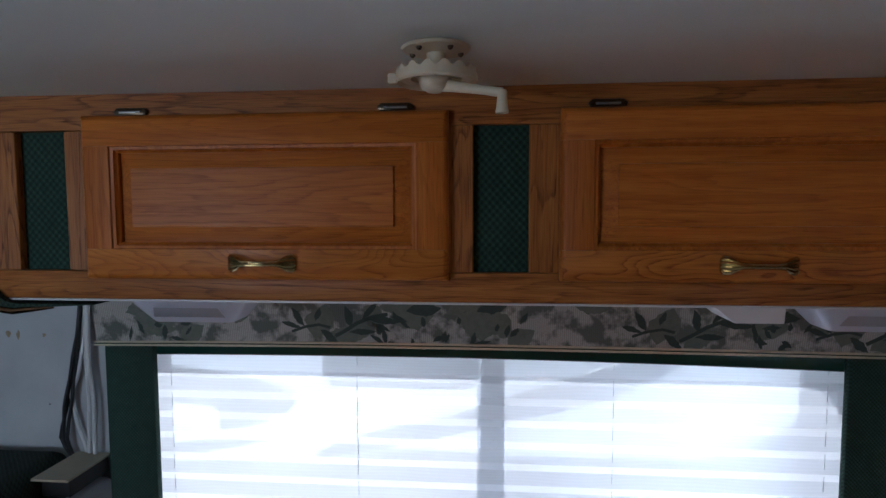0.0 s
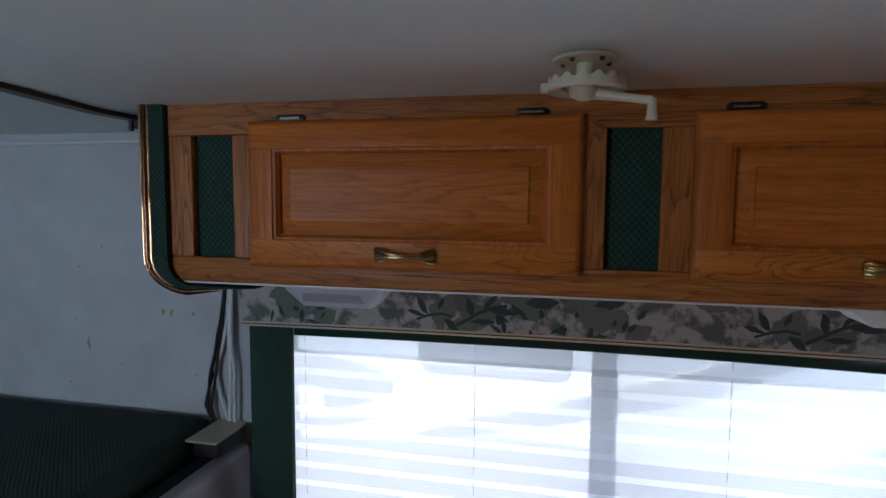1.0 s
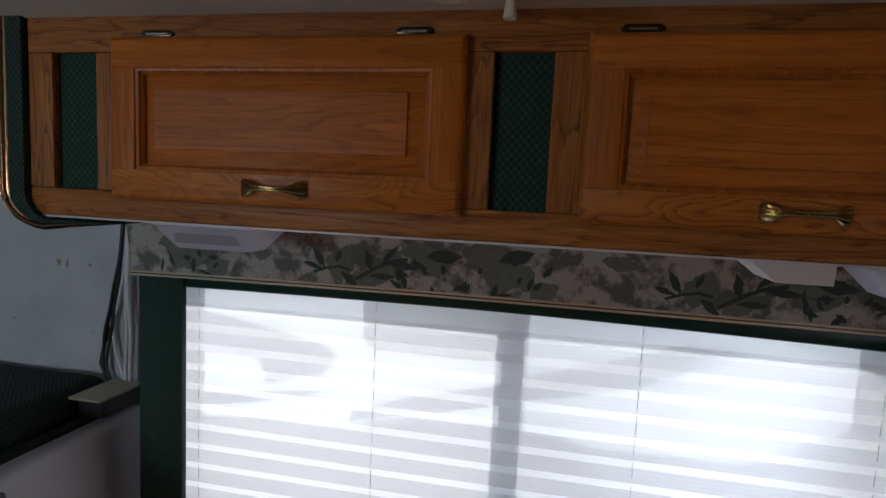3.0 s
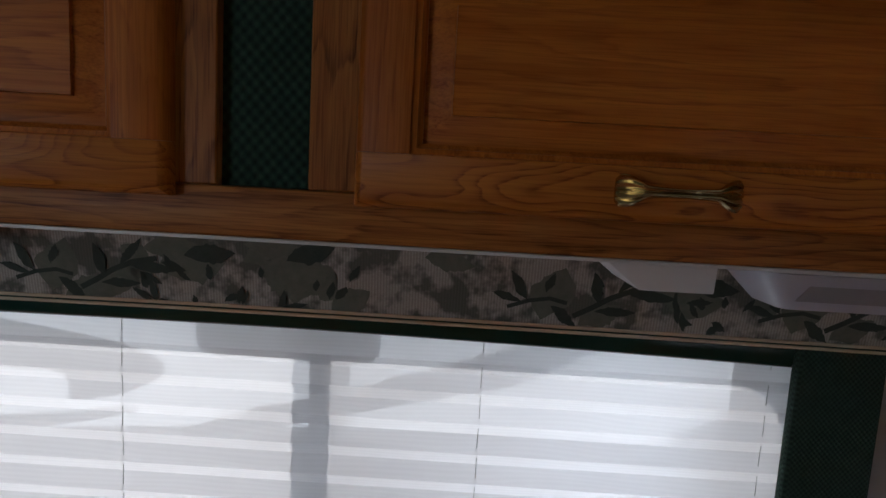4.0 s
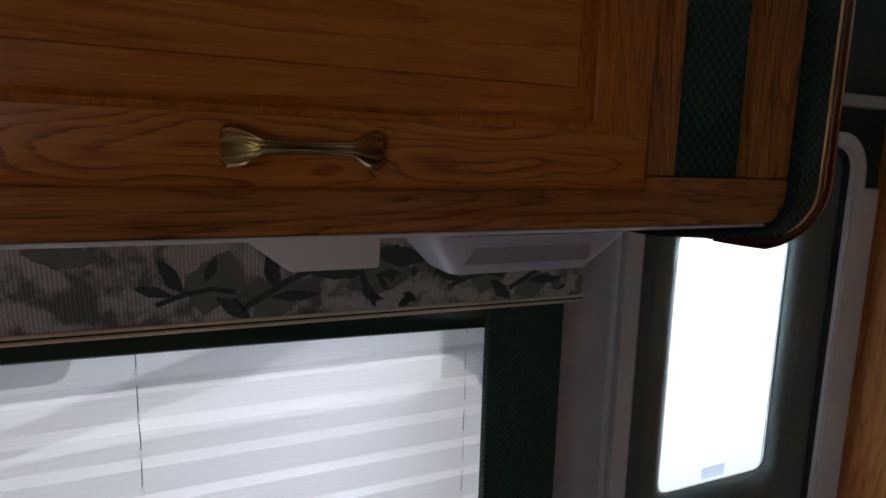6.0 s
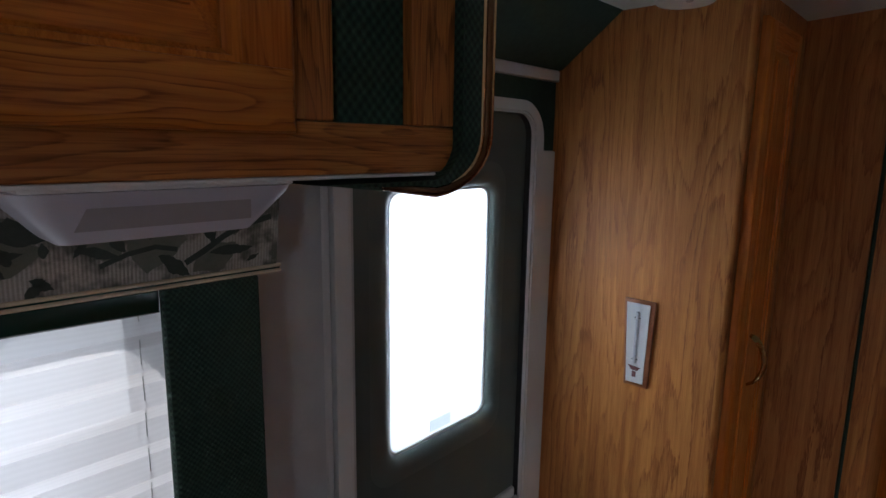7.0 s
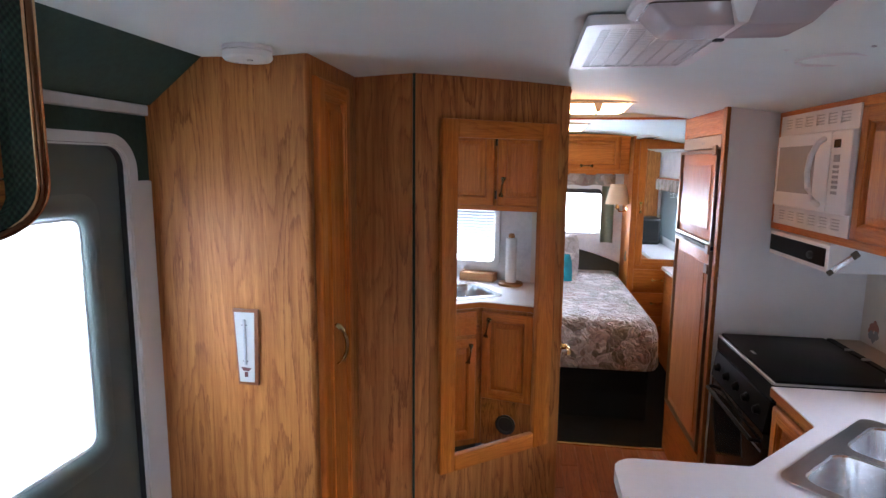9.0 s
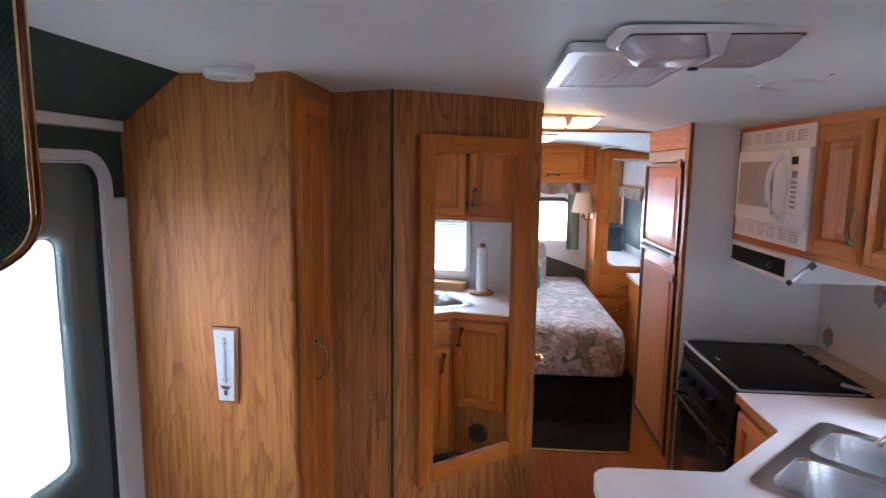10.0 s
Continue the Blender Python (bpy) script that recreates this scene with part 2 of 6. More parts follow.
white_plastic = mottled("white_plastic", (0.74, 0.74, 0.73), (0.68, 0.68, 0.67), 0.35, 20, 0.05)
ivory_plastic = mottled("ivory_plastic", (0.70, 0.63, 0.46), (0.60, 0.53, 0.38), 0.4, 25, 0.05)
grey_plastic = mottled("grey_plastic", (0.45, 0.45, 0.45), (0.40, 0.40, 0.40), 0.4, 25, 0.05)
door_grey = mottled("door_skin", (0.086, 0.112, 0.100), (0.068, 0.090, 0.080), 0.5, 14, 0.25, 500)
moulded_grey = mottled("moulded_surround", (0.092, 0.118, 0.106), (0.074, 0.096, 0.086), 0.36, 14, 0.15, 500)
moulded_grey.node_tree.nodes["Principled BSDF"].inputs["Specular IOR Level"].default_value = 0.7
frame_white = mottled("painted_aluminium", (0.62, 0.62, 0.61), (0.55, 0.55, 0.54), 0.35, 18, 0.06)
black_gloss = mottled("black_enamel", (0.005, 0.005, 0.006), (0.007, 0.007, 0.007), 0.4, 40, 0.03)
black_gloss.node_tree.nodes["Principled BSDF"].inputs["Specular IOR Level"].default_value = 0.07
black_matt = mottled("black_plastic", (0.015, 0.015, 0.016), (0.025, 0.025, 0.025), 0.5, 40, 0.1)
laminate = mottled("counter_laminate", (0.76, 0.72, 0.72), (0.69, 0.65, 0.65), 0.38, 60, 0.06)
carpet_dark = mottled("dark_carpet", (0.008, 0.008, 0.006), (0.004, 0.005, 0.004), 0.95, 90, 0.9, 600, 0.004)
cove_green = mottled("green_headliner", (0.024, 0.050, 0.033), (0.008, 0.020, 0.012), 0.95, 75, 0.6, 420, 0.0015)
steel = material("brushed_steel", (0.72, 0.72, 0.73), 0.20, 1.0)
dull_metal = mottled("dull_aluminium", (0.45, 0.44, 0.42), (0.36, 0.35, 0.33), 0.4, 25, 0.05, 500, 0.0003, 1.0)
brass = mottled("aged_brass", (0.58, 0.46, 0.24), (0.26, 0.19, 0.085), 0.22, 60, 0.02, 200, 0.0002, 1.0)
bright_brass = mottled("bright_brass", (0.72, 0.52, 0.22), (0.62, 0.42, 0.15), 0.2, 60, 0.05, 400, 0.0003, 1.0)
gilt = material("gilt_bead", (0.86, 0.78, 0.58), 0.26, 0.35)
bronze = mottled("dark_bronze", (0.10, 0.075, 0.05), (0.06, 0.045, 0.03), 0.3, 60, 0.05, 400, 0.0003, 1.0)
copper_trim = mottled("copper_trim", (0.84, 0.54, 0.30), (0.68, 0.42, 0.22), 0.10, 40, 0.03, 400, 0.0003, 1.0)
fridge_trim = mottled("bronze_anodised", (0.34, 0.24, 0.16), (0.27, 0.19, 0.12), 0.36, 30, 0.04, 400, 0.0003, 1.0)
shade_cloth = mottled("lamp_shade_cloth", (0.62, 0.47, 0.30), (0.56, 0.41, 0.26), 0.8, 60, 0.2)
olive_velvet = mottled("olive_velvet", (0.055, 0.052, 0.035), (0.035, 0.034, 0.024), 0.85, 40, 0.4)
teal_cloth = mottled("teal_cloth", (0.02, 0.26, 0.33), (0.015, 0.19, 0.25), 0.8, 40, 0.3)
paper = mottled("paper_roll", (0.78, 0.78, 0.77), (0.70, 0.70, 0.69), 0.9, 80, 0.4)
tan_wood = wood("tan_turned_wood", "x", (0.28, 0.12, 0.04), (0.46, 0.22, 0.08), (0.52, 0.28, 0.11))
mirror_glass = material("mirror_glass", (0.86, 0.88, 0.87), 0.01, 1.0)
ground_mat = mottled("gravel_ground", (0.40, 0.39, 0.37), (0.30, 0.29, 0.28), 0.95, 3, 0.5, 40, 0.01)
rubber = mottled("black_cable", (0.012, 0.012, 0.013), (0.02, 0.02, 0.02), 0.45, 40, 0.05)
cable_white = mottled("white_cable", (0.74, 0.74, 0.73), (0.66, 0.66, 0.65), 0.45, 40, 0.05)
stain_brown = mottled("brown_stain", (0.28, 0.20, 0.11), (0.36, 0.28, 0.18), 0.6, 80, 0.2)
ink_red = material("print_red", (0.15, 0.05, 0.05), 0.5)
ink_grey = material("print_grey", (0.28, 0.28, 0.28), 0.5)
flower_red = mottled("printed_rose", (0.50, 0.20, 0.10), (0.26, 0.12, 0.09), 0.45, 70, 0.0)
flower_grey = mottled("printed_leaf", (0.20, 0.21, 0.20), (0.33, 0.32, 0.29), 0.45, 70, 0.0)
glass_dark = material("smoked_glass", (0.02, 0.02, 0.02), 0.08)


def woven(name, a, b, pitch, bump=0.8):
    """A basket weave: small raised lozenges."""
    m = material(name, a, 0.9)
    t = Net(m)
    xyz = t.add("ShaderNodeSeparateXYZ", {0: t.coords((1, 1, 1), False)}).outputs
    u = t.math("ADD", xyz[0], xyz[1])
    k = 2 * math.pi / pitch
    s = t.math("MULTIPLY", t.math("SINE", t.math("MULTIPLY", u, k)), t.math("SINE", t.math("MULTIPLY", xyz[2], k * 0.9)))
    worn = t.math("MULTIPLY_ADD", t.noise(t.coords(), 55, 4.0, 0.7), 1.5, 0.05)
    s = t.math("MULTIPLY", t.math("MULTIPLY_ADD", s, 0.5, 0.5), worn)
    fine = t.noise(t.coords(), 420, 3.0, 0.7)
    t.color(t.mix(t.math("MULTIPLY", s, t.math("ADD", fine, 0.3)), (*a, 1), (*b, 1)))
    t.bump(t.math("ADD", s, t.math("MULTIPLY", fine, 0.5)), bump, 0.002)
    return m


speaker_cloth = woven("green_basket_weave", (0.004, 0.017, 0.010), (0.032, 0.088, 0.056), 0.0125)
edge_cloth = woven("green_edge_weave", (0.004, 0.014, 0.009), (0.028, 0.072, 0.047), 0.0105)
side_cloth = woven("green_side_weave", (0.010, 0.028, 0.020), (0.040, 0.095, 0.068), 0.0075, 0.8)
bunk_cloth = woven("green_bunk_weave", (0.006, 0.013, 0.010), (0.034, 0.060, 0.047), 0.012, 0.6)


def ribbed(name, a, b, pitch):
    m = material(name, a, 0.85)
    t = Net(m)
    xyz = t.add("ShaderNodeSeparateXYZ", {0: t.coords((1, 1, 1), False)}).outputs
    s = t.math("MULTIPLY_ADD", t.math("SINE", t.math("MULTIPLY", xyz[0], 2 * math.pi / pitch)), 0.5, 0.5)
    blot = t.noise(t.coords(), 22, 3.0, 0.6)
    speck = t.noise(t.coords((1, 1, 3)), 220, 2.0)
    col = t.mix(s, (*a, 1), (*b, 1))
    col = t.mix(t.ramp(blot, [(0.45, (0, 0, 0)), (0.57, (0.85, 0.85, 0.85))]), col, (0.075, 0.092, 0.075, 1))
    col = t.mix(t.math("MULTIPLY", speck, 0.5), col, (0.10, 0.11, 0.09, 1))
    t.color(col)
    t.bump(t.math("ADD", s, speck), 0.5, 0.001)
    return m


valance_cloth = ribbed("taupe_ribbed_tapestry", (0.44, 0.42, 0.38), (0.62, 0.595, 0.545), 0.0042)
leaf_cloth = mottled("woven_green_leaf", (0.035, 0.052, 0.042), (0.07, 0.092, 0.075), 0.9, 90, 0.5, 500, 0.001)
leaf_pale = mottled("woven_pale_leaf", (0.10, 0.125, 0.098), (0.22, 0.23, 0.19), 0.9, 60, 0.5, 500, 0.001)


def floral(name, stops, scale, bump):
    m = material(name, stops[0][1], 0.5, Sheen_Weight=0.4)
    t = Net(m)
    v = t.coords()
    warp = t.add("ShaderNodeTexNoise", {"Vector": v, "Scale": scale * 0.7, "Detail": 2.0}).outputs["Color"]
    v2 = t.add("ShaderNodeVectorMath", {0: v, 1: t.add("ShaderNodeVectorMath", {0: warp, 1: (0.26, 0.26, 0.26)}, operation="MULTIPLY").outputs[0]}, operation="ADD").outputs[0]
    cell = t.add("ShaderNodeTexVoronoi", {"Vector": v2, "Scale": scale})
    pick = t.add("ShaderNodeSeparateColor", {0: cell.outputs["Color"]}).outputs[0]
    col = t.ramp(pick, stops)
    line = t.add("ShaderNodeTexVoronoi", {"Vector": v2, "Scale": scale * 1.4}, feature="DISTANCE_TO_EDGE").outputs["Distance"]
    col = t.mix(t.ramp(line, [(0.01, (0.35, 0.35, 0.35)), (0.07, (0, 0, 0))]), col, (0.10, 0.07, 0.05, 1))
    t.color(col)
    puff = t.add("ShaderNodeTexVoronoi", {"Vector": v2, "Scale": scale * 1.1}, feature="SMOOTH_F1").outputs["Distance"]
    t.bump(t.math("ADD", puff, t.math("MULTIPLY", line, 1.5)), bump, 0.02)
    return m


quilt = floral("floral_quilt", [(0.0, (0.16, 0.12, 0.09)), (0.3, (0.50, 0.42, 0.38)), (0.5, (0.17, 0.16, 0.11)), (0.72, (0.36, 0.24, 0.20)), (1.0, (0.60, 0.55, 0.51))], 13.0, 1.0)
valance_rear = floral("floral_valance", [(0.0, (0.38, 0.32, 0.26)), (0.35, (0.24, 0.17, 0.14)), (0.6, (0.46, 0.40, 0.34)), (1.0, (0.18, 0.17, 0.13))], 14.0, 0.2)
sham = floral("floral_sham", [(0.0, (0.55, 0.53, 0.52)), (0.5, (0.42, 0.40, 0.40)), (1.0, (0.30, 0.27, 0.27))], 10.0, 0.4)


def translucent(name, color, share, rough=0.6):
    m = material(name, color, rough)
    t = Net(m)
    tr = t.add("ShaderNodeBsdfTranslucent", {"Color": (*color, 1)})
    mx = t.add("ShaderNodeMixShader", {0: share, 1: t.p.outputs[0], 2: tr.outputs[0]})
    t.l.new(mx.outputs[0], t.n["Material Output"].inputs[0])
    fine = t.noise(t.coords((1, 1, 14)), 40, 3.0)
    t.bump(fine, 0.1, 0.001)
    return m


def sheer(name, color, share, through_share):
    """Crisp white shade cloth: light passes diffusely, a little of it straight, with fine wavy threads."""
    m = translucent(name, color, share)
    t = Net(m)
    xyz = t.add("ShaderNodeSeparateXYZ", {0: t.coords((1, 1, 1), False)}).outputs
    sway = t.noise(t.coords((2.0, 2.0, 9.0), False), 1.0, 2.0)
    thread = t.math("SINE", t.math("ADD", t.math("MULTIPLY", xyz[2], 2 * math.pi / 0.0062), t.math("MULTIPLY", sway, 46.0)))
    tone = t.math("MULTIPLY_ADD", thread, 0.02, 0.98)
    blot = t.math("MULTIPLY_ADD", t.noise(t.coords((3, 3, 20), False), 1.0, 3.0), 0.16, 0.92)
    col = t.mix(1.0, (*color, 1), t.add("ShaderNodeCombineXYZ", {0: t.math("MULTIPLY", tone, blot), 1: t.math("MULTIPLY", tone, blot), 2: t.math("MULTIPLY", tone, blot)}).outputs[0], "MULTIPLY")
    scatter = [n for n in t.n if n.bl_idname == "ShaderNodeBsdfTranslucent"][0]
    t.l.new(col, scatter.inputs["Color"])
    t.color(col)
    out = t.n["Material Output"].inputs[0]
    body = out.links[0].from_socket
    clear = t.add("ShaderNodeBsdfTransparent")
    mx = t.add("ShaderNodeMixShader", {0: through_share, 1: body, 2: clear.outputs[0]})
    t.l.new(mx.outputs[0], out)
    return m


pleat_cloth = sheer("pleated_shade_cloth", (0.84, 0.83, 0.85), 0.62, 0.15)
frosted_pane = translucent("frosted_door_glass", (0.9, 0.92, 0.94), 0.9, 0.3)
door_pane = translucent("obscured_door_glass", (0.9, 0.92, 0.94), 0.9, 0.3)
net = Net(door_pane)
bent = net.add("ShaderNodeBsdfRefraction", {"Color": (0.92, 0.94, 0.95, 1), "Roughness": 0.5, "IOR": 1.18})
out_socket = net.n["Material Output"].inputs[0]
half = net.add("ShaderNodeMixShader", {0: 0.65, 1: out_socket.links[0].from_socket, 2: bent.outputs[0]})
net.l.new(half.outputs[0], out_socket)
lens_plastic = translucent("frosted_lens", (0.72, 0.73, 0.80), 0.4, 0.22)
lens_smoky = translucent("smoky_lens", (0.50, 0.50, 0.52), 0.35, 0.10)
lens_clear = translucent("ribbed_clear_lens", (0.62, 0.575, 0.58), 0.40, 0.10)
blind_white = translucent("white_blind_slat", (0.46, 0.49, 0.53), 0.08, 0.4)
blind_green = mottled("dark_green_slat", (0.03, 0.045, 0.045), (0.04, 0.06, 0.06), 0.35, 20, 0.05)


def glowing(name, color, strength):
    m = material(name, (0.8, 0.75, 0.7), 0.4)
    p = m.node_tree.nodes["Principled BSDF"]
    p.inputs["Emission Color"].default_value = (*color, 1)
    p.inputs["Emission Strength"].default_value = strength
    return m


screen_mesh = material("insect_mesh", (0.05, 0.05, 0.05), 0.7)
net = Net(screen_mesh)
clear_share = net.add("ShaderNodeMixShader", {0: 0.86, 1: net.p.outputs[0], 2: net.add("ShaderNodeBsdfTransparent").outputs[0]})
net.l.new(clear_share.outputs[0], net.n["Material Output"].inputs[0])
lit_lens = glowing("lit_lens", (1.0, 0.50, 0.20), 19.0)
pane_glass = material("window_glass", (1, 1, 1), 0.0, Transmission_Weight=1.0, IOR=1.02)

# ---- the shell ----
Y_LEFT, Y_RIGHT, X_FRONT, X_REAR = 1.31, -1.2, -2.3, 5.85
HALL = 0.11


def ceiling_height(y):
    return 1.972 - (0.055 if y > 0.2 else 0.078) * min(y - 0.2, 0.7) ** 2


# crowned ceiling
ys = [Y_RIGHT - 0.05 + i * (Y_LEFT - Y_RIGHT + 0.1) / 24 for i in range(25)]
outline = [(y, ceiling_height(y)) for y in ys] + [(Y_LEFT + 0.05, 2.03), (Y_RIGHT - 0.05, 2.03)]
setting("ceiling", prism(outline, "x", X_FRONT - 0.05, X_REAR + 0.05), ceiling_white, "gently crowned off-white vinyl ceiling", "ceiling")

# floor: planks in front, carpet in the bedroom
setting("floor", box(X_FRONT, 3.65, Y_RIGHT, Y_LEFT, -0.05, -0.004), floor_wood, "reddish wood laminate floor", "floor")
setting("floor_bedroom", box(3.65, X_REAR, Y_RIGHT, Y_LEFT, -0.05, -0.002), carpet_dark, "dark green carpet of the bedroom", "floor")
setting("trim_threshold", tube([(3.65, HALL, 0.002), (3.65, -0.58, 0.002)], 0.012, 8), bright_brass, "brass carpet strip at the bedroom", "trim")


def wall_with_holes(name, along, lo, hi, at0, at1, holes, mat, label):
    outer = [(lo, -0.05), (hi, -0.05), (hi, 2.02), (lo, 2.02)]
    return setting(name, holed(outer, holes, along, at0, at1), mat, label)


# hole for the added window by the bed, out of view
LEFTBED = round_rect(4.25, 5.05, 0.98, 1.43, 0.05)
WIN = round_rect(-0.885, 0.76, 0.72, 1.50, 0.06)
DOOR = round_rect(1.10, 1.70, 0.03, 1.712, 0.07, 6, (0, 0, 1, 1))
wall_with_holes("wall_left", "y", X_FRONT - 0.05, X_REAR + 0.05, Y_LEFT, Y_LEFT + 0.06, [WIN, DOOR, LEFTBED], loft_white, "pale grey textured vinyl side wall with stains")
SINKWIN = round_rect(1.40, 1.92, 1.03, 1.40, 0.04)
DRESSWIN = round_rect(3.9, 4.72, 0.93, 1.42, 0.04)
wall_with_holes("wall_right", "y", 0.9, X_REAR + 0.05, Y_RIGHT - 0.06, Y_RIGHT, [SINKWIN, DRESSWIN], wall_white, "white vinyl side wall of the kitchen")
# hole for the added loft light, out of view
FILL_LOFT = round_rect(-2.02, -1.22, 1.28, 1.72, 0.06)
# out of view; oak brown is chosen to weaken and warm bounced light
wall_with_holes("wall_opposite", "y", X_FRONT - 0.05, 0.9, Y_RIGHT - 0.06, Y_RIGHT, [FILL_LOFT], panel_z, "unseen wall, brown to dim and warm the bounced light")
REARWIN = round_rect(-0.44, 0.40, 1.02, 1.47, 0.05)
wall_with_holes("wall_rear", "x", Y_RIGHT, Y_LEFT, X_REAR, X_REAR + 0.06, [REARWIN], wall_white, "white vinyl rear wall of the bedroom")
# hole for the added front light, out of view
FILL_FRONT = [(-0.95, 0.45), (0.95, 0.45), (0.95, 1.02), (-0.95, 1.02)]
wall_with_holes("wall_front", "x", Y_RIGHT, Y_LEFT, X_FRONT - 0.06, X_FRONT, [FILL_FRONT], wall_white, "front wall under the sleeping loft")

# hall walls round the washroom
P1, P2 = Vector((2.186, 0.640)), Vector((2.637, 0.110))
DIAG = (P2 - P1).normalized()
NORM = Vector((-DIAG.y, DIAG.x)) if (-DIAG.y) < 0 else Vector((DIAG.y, -DIAG.x))
setting("wall_panel", box(2.186, 2.21, 0.646, 0.86, 0, 1.972), panel_z, "brown oak-grain wall panel beside the wardrobe")
back = -NORM * 0.03
setting("wall_diagonal", prism([tuple(P1), tuple(P2), tuple(P2 + back + Vector((0.02, 0))), tuple(P1 + back)], "z", 0, 1.975), panel_z, "brown oak-grain wall set diagonally by the hall")
setting("wall_hall", box(2.650, 3.62, HALL, HALL + 0.03, 0, 1.975), panel_z, "brown oak-grain wall along the hall")
setting("wall_bedroom", box(3.62, 3.65, HALL, Y_LEFT, 0, 1.975), wall_white, "white partition between washroom and bedroom")
setting("trim_seam", tube([(2.187, 0.640, 0.0), (2.187, 0.640, 1.962)], 0.0045, 8), cove_green, "dark green seam strip in the panelling", "trim")
setting("wall_header", box(3.630, 3.648, -0.585, HALL, 1.9325, 1.985), ceiling_white, "white header at the bedroom opening")
setting("trim_header", box(3.622, 3.652, -0.585, HALL, 1.921, 1.932, 0.002), oak_y, "thin oak strip across the ceiling at the bedroom", "trim")
setting("trim_hall_top", box(2.675, 3.62, HALL - 0.006, HALL, 1.952, 1.966), oak_x, "thin oak strip under the ceiling", "trim")

# green cove and band over the entry door
cove = [(1.125, ceiling_height(1.125) + 0.004), (1.137, ceiling_height(1.137) + 0.02), (1.309, 1.86), (1.309, 1.818), (1.285, 1.822)]
setting("wall_cove", prism(cove, "x", 0.985, 1.762), cove_green, "dark green carpeted slope above the entry door")
setting("trim_cove", box(0.985, 1.762, 1.292, 1.309, 1.792, 1.820, 0.003), frame_white, "white plastic strip under the green slope", "trim")
arc = [(1.610 + 0.0935 * math.cos(radians(a)), 1.6445 + 0.0935 * math.sin(radians(a))) for a in (90, 72, 54, 36, 18, 0)]
band = holed([(0.99, 1.7385)] + arc + [(1.7040, 1.618), (1.762, 1.618), (1.762, 1.791), (0.99, 1.791)], [], "y", 1.303, 1.3095)
setting("wall_band", band, cove_green, "dark green carpet band over the entry door")
setting("trim_corner", box(1.7045, 1.7635, 1.297, 1.3095, 0, 1.6165, 0.002), frame_white, "white strip between door frame and wardrobe", "trim")
for x0, x1, p in ((1.026, 1.042, 0.006),):
    setting("trim", box(x0, x1, 1.3095 - p, 1.3095, 0, 1.60, 0.003), frame_white, "white vertical strip beside the entry door", "trim")

# sleeping loft in front
setting("loft_floor", box(X_FRONT, -1.02, Y_RIGHT, Y_LEFT, 1.0, 1.03), wall_white, "floor board of the sleeping loft", "floor")
setting("trim_loft_ceiling", box(X_FRONT, -0.95, 1.300, 1.309, 1.913, 1.924, 0.002), frame_white, "pale strip at the top of the loft wall", "trim")

# ground outside
setting("ground", box(-90, 90, -90, 90, -0.9, -0.8), ground_mat, "pale gravel ground outside", "ground")

# hazy white distance all round
setting("backdrop", loft([[(1.7 + 13 * math.cos(2 * math.pi * i / 64), 5.8 * math.sin(2 * math.pi * i / 64), z) for i in range(64)] for z in (-0.8, 2.4)], True), glowing("hazy_distance", (0.93, 0.97, 1.0), 2.1), "bright hazy distance outside the windows", "backdrop")

# window of the sitting area: frame, mullion, panes
win = thing("window_1", "sliding window behind a white pleated shade", "window", (0, 1.34, 0.72), kind="structure")
outer, inner = round_rect(-0.90, 0.775, 0.705, 1.515, 0.07), round_rect(-0.85, 0.725, 0.76, 1.46, 0.09)
part("window_frame", holed(outer, [inner], "y", 1.372, 1.40), black_matt, win)
part("mullion", box(-0.034, 0.022, 1.290, 1.372, 0.73, 1.49, 0.004), black_matt, win, "dark upright bar between the panes")
for x0, x1 in ((-0.845, -0.03), (0.015, 0.72)):
    g = part("pane", box(x0, x1, 1.384, 1.388, 0.765, 1.455), pane_glass, win)
    g.visible_shadow = False
part("insect_screen", box(-0.025, 0.73, 1.3935, 1.3945, 0.755, 1.465), screen_mesh, win, "fine dark insect screen over the sliding half")

# invented solids a little over a metre outside, giving silhouettes in the shade cloth
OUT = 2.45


def curve_shape(points, steps=6):
    """A smooth closed outline through a few corners."""
    out, n = [], len(points)
    for i in range(n):
        p0, p1, p2, p3 = (Vector(points[(i + k) % n]) for k in (-1, 0, 1, 2))
        for s in range(steps):
            t = s / steps
            q = 0.5 * (2 * p1 + (p2 - p0) * t + (2 * p0 - 5 * p1 + 4 * p2 - p3) * t * t + (3 * p1 - p0 - 3 * p2 + p3) * t ** 3)
            out.append((q.x, q.y))
    return out


aw = thing("outside_silhouettes", "dark stand-in shapes outside, seen as silhouettes through the shade", "awning", (0, OUT, -0.8))
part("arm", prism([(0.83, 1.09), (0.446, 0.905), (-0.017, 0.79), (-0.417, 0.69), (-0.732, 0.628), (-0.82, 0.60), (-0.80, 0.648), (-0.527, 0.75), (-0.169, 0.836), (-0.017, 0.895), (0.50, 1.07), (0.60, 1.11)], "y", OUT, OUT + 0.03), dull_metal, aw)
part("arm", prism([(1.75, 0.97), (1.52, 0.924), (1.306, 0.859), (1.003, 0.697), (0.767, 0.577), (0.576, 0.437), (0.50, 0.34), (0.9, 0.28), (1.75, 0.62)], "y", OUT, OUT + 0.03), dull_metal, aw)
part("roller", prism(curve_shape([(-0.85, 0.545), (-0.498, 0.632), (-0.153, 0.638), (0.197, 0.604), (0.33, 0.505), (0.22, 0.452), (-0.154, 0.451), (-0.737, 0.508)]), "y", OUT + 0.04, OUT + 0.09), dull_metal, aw)
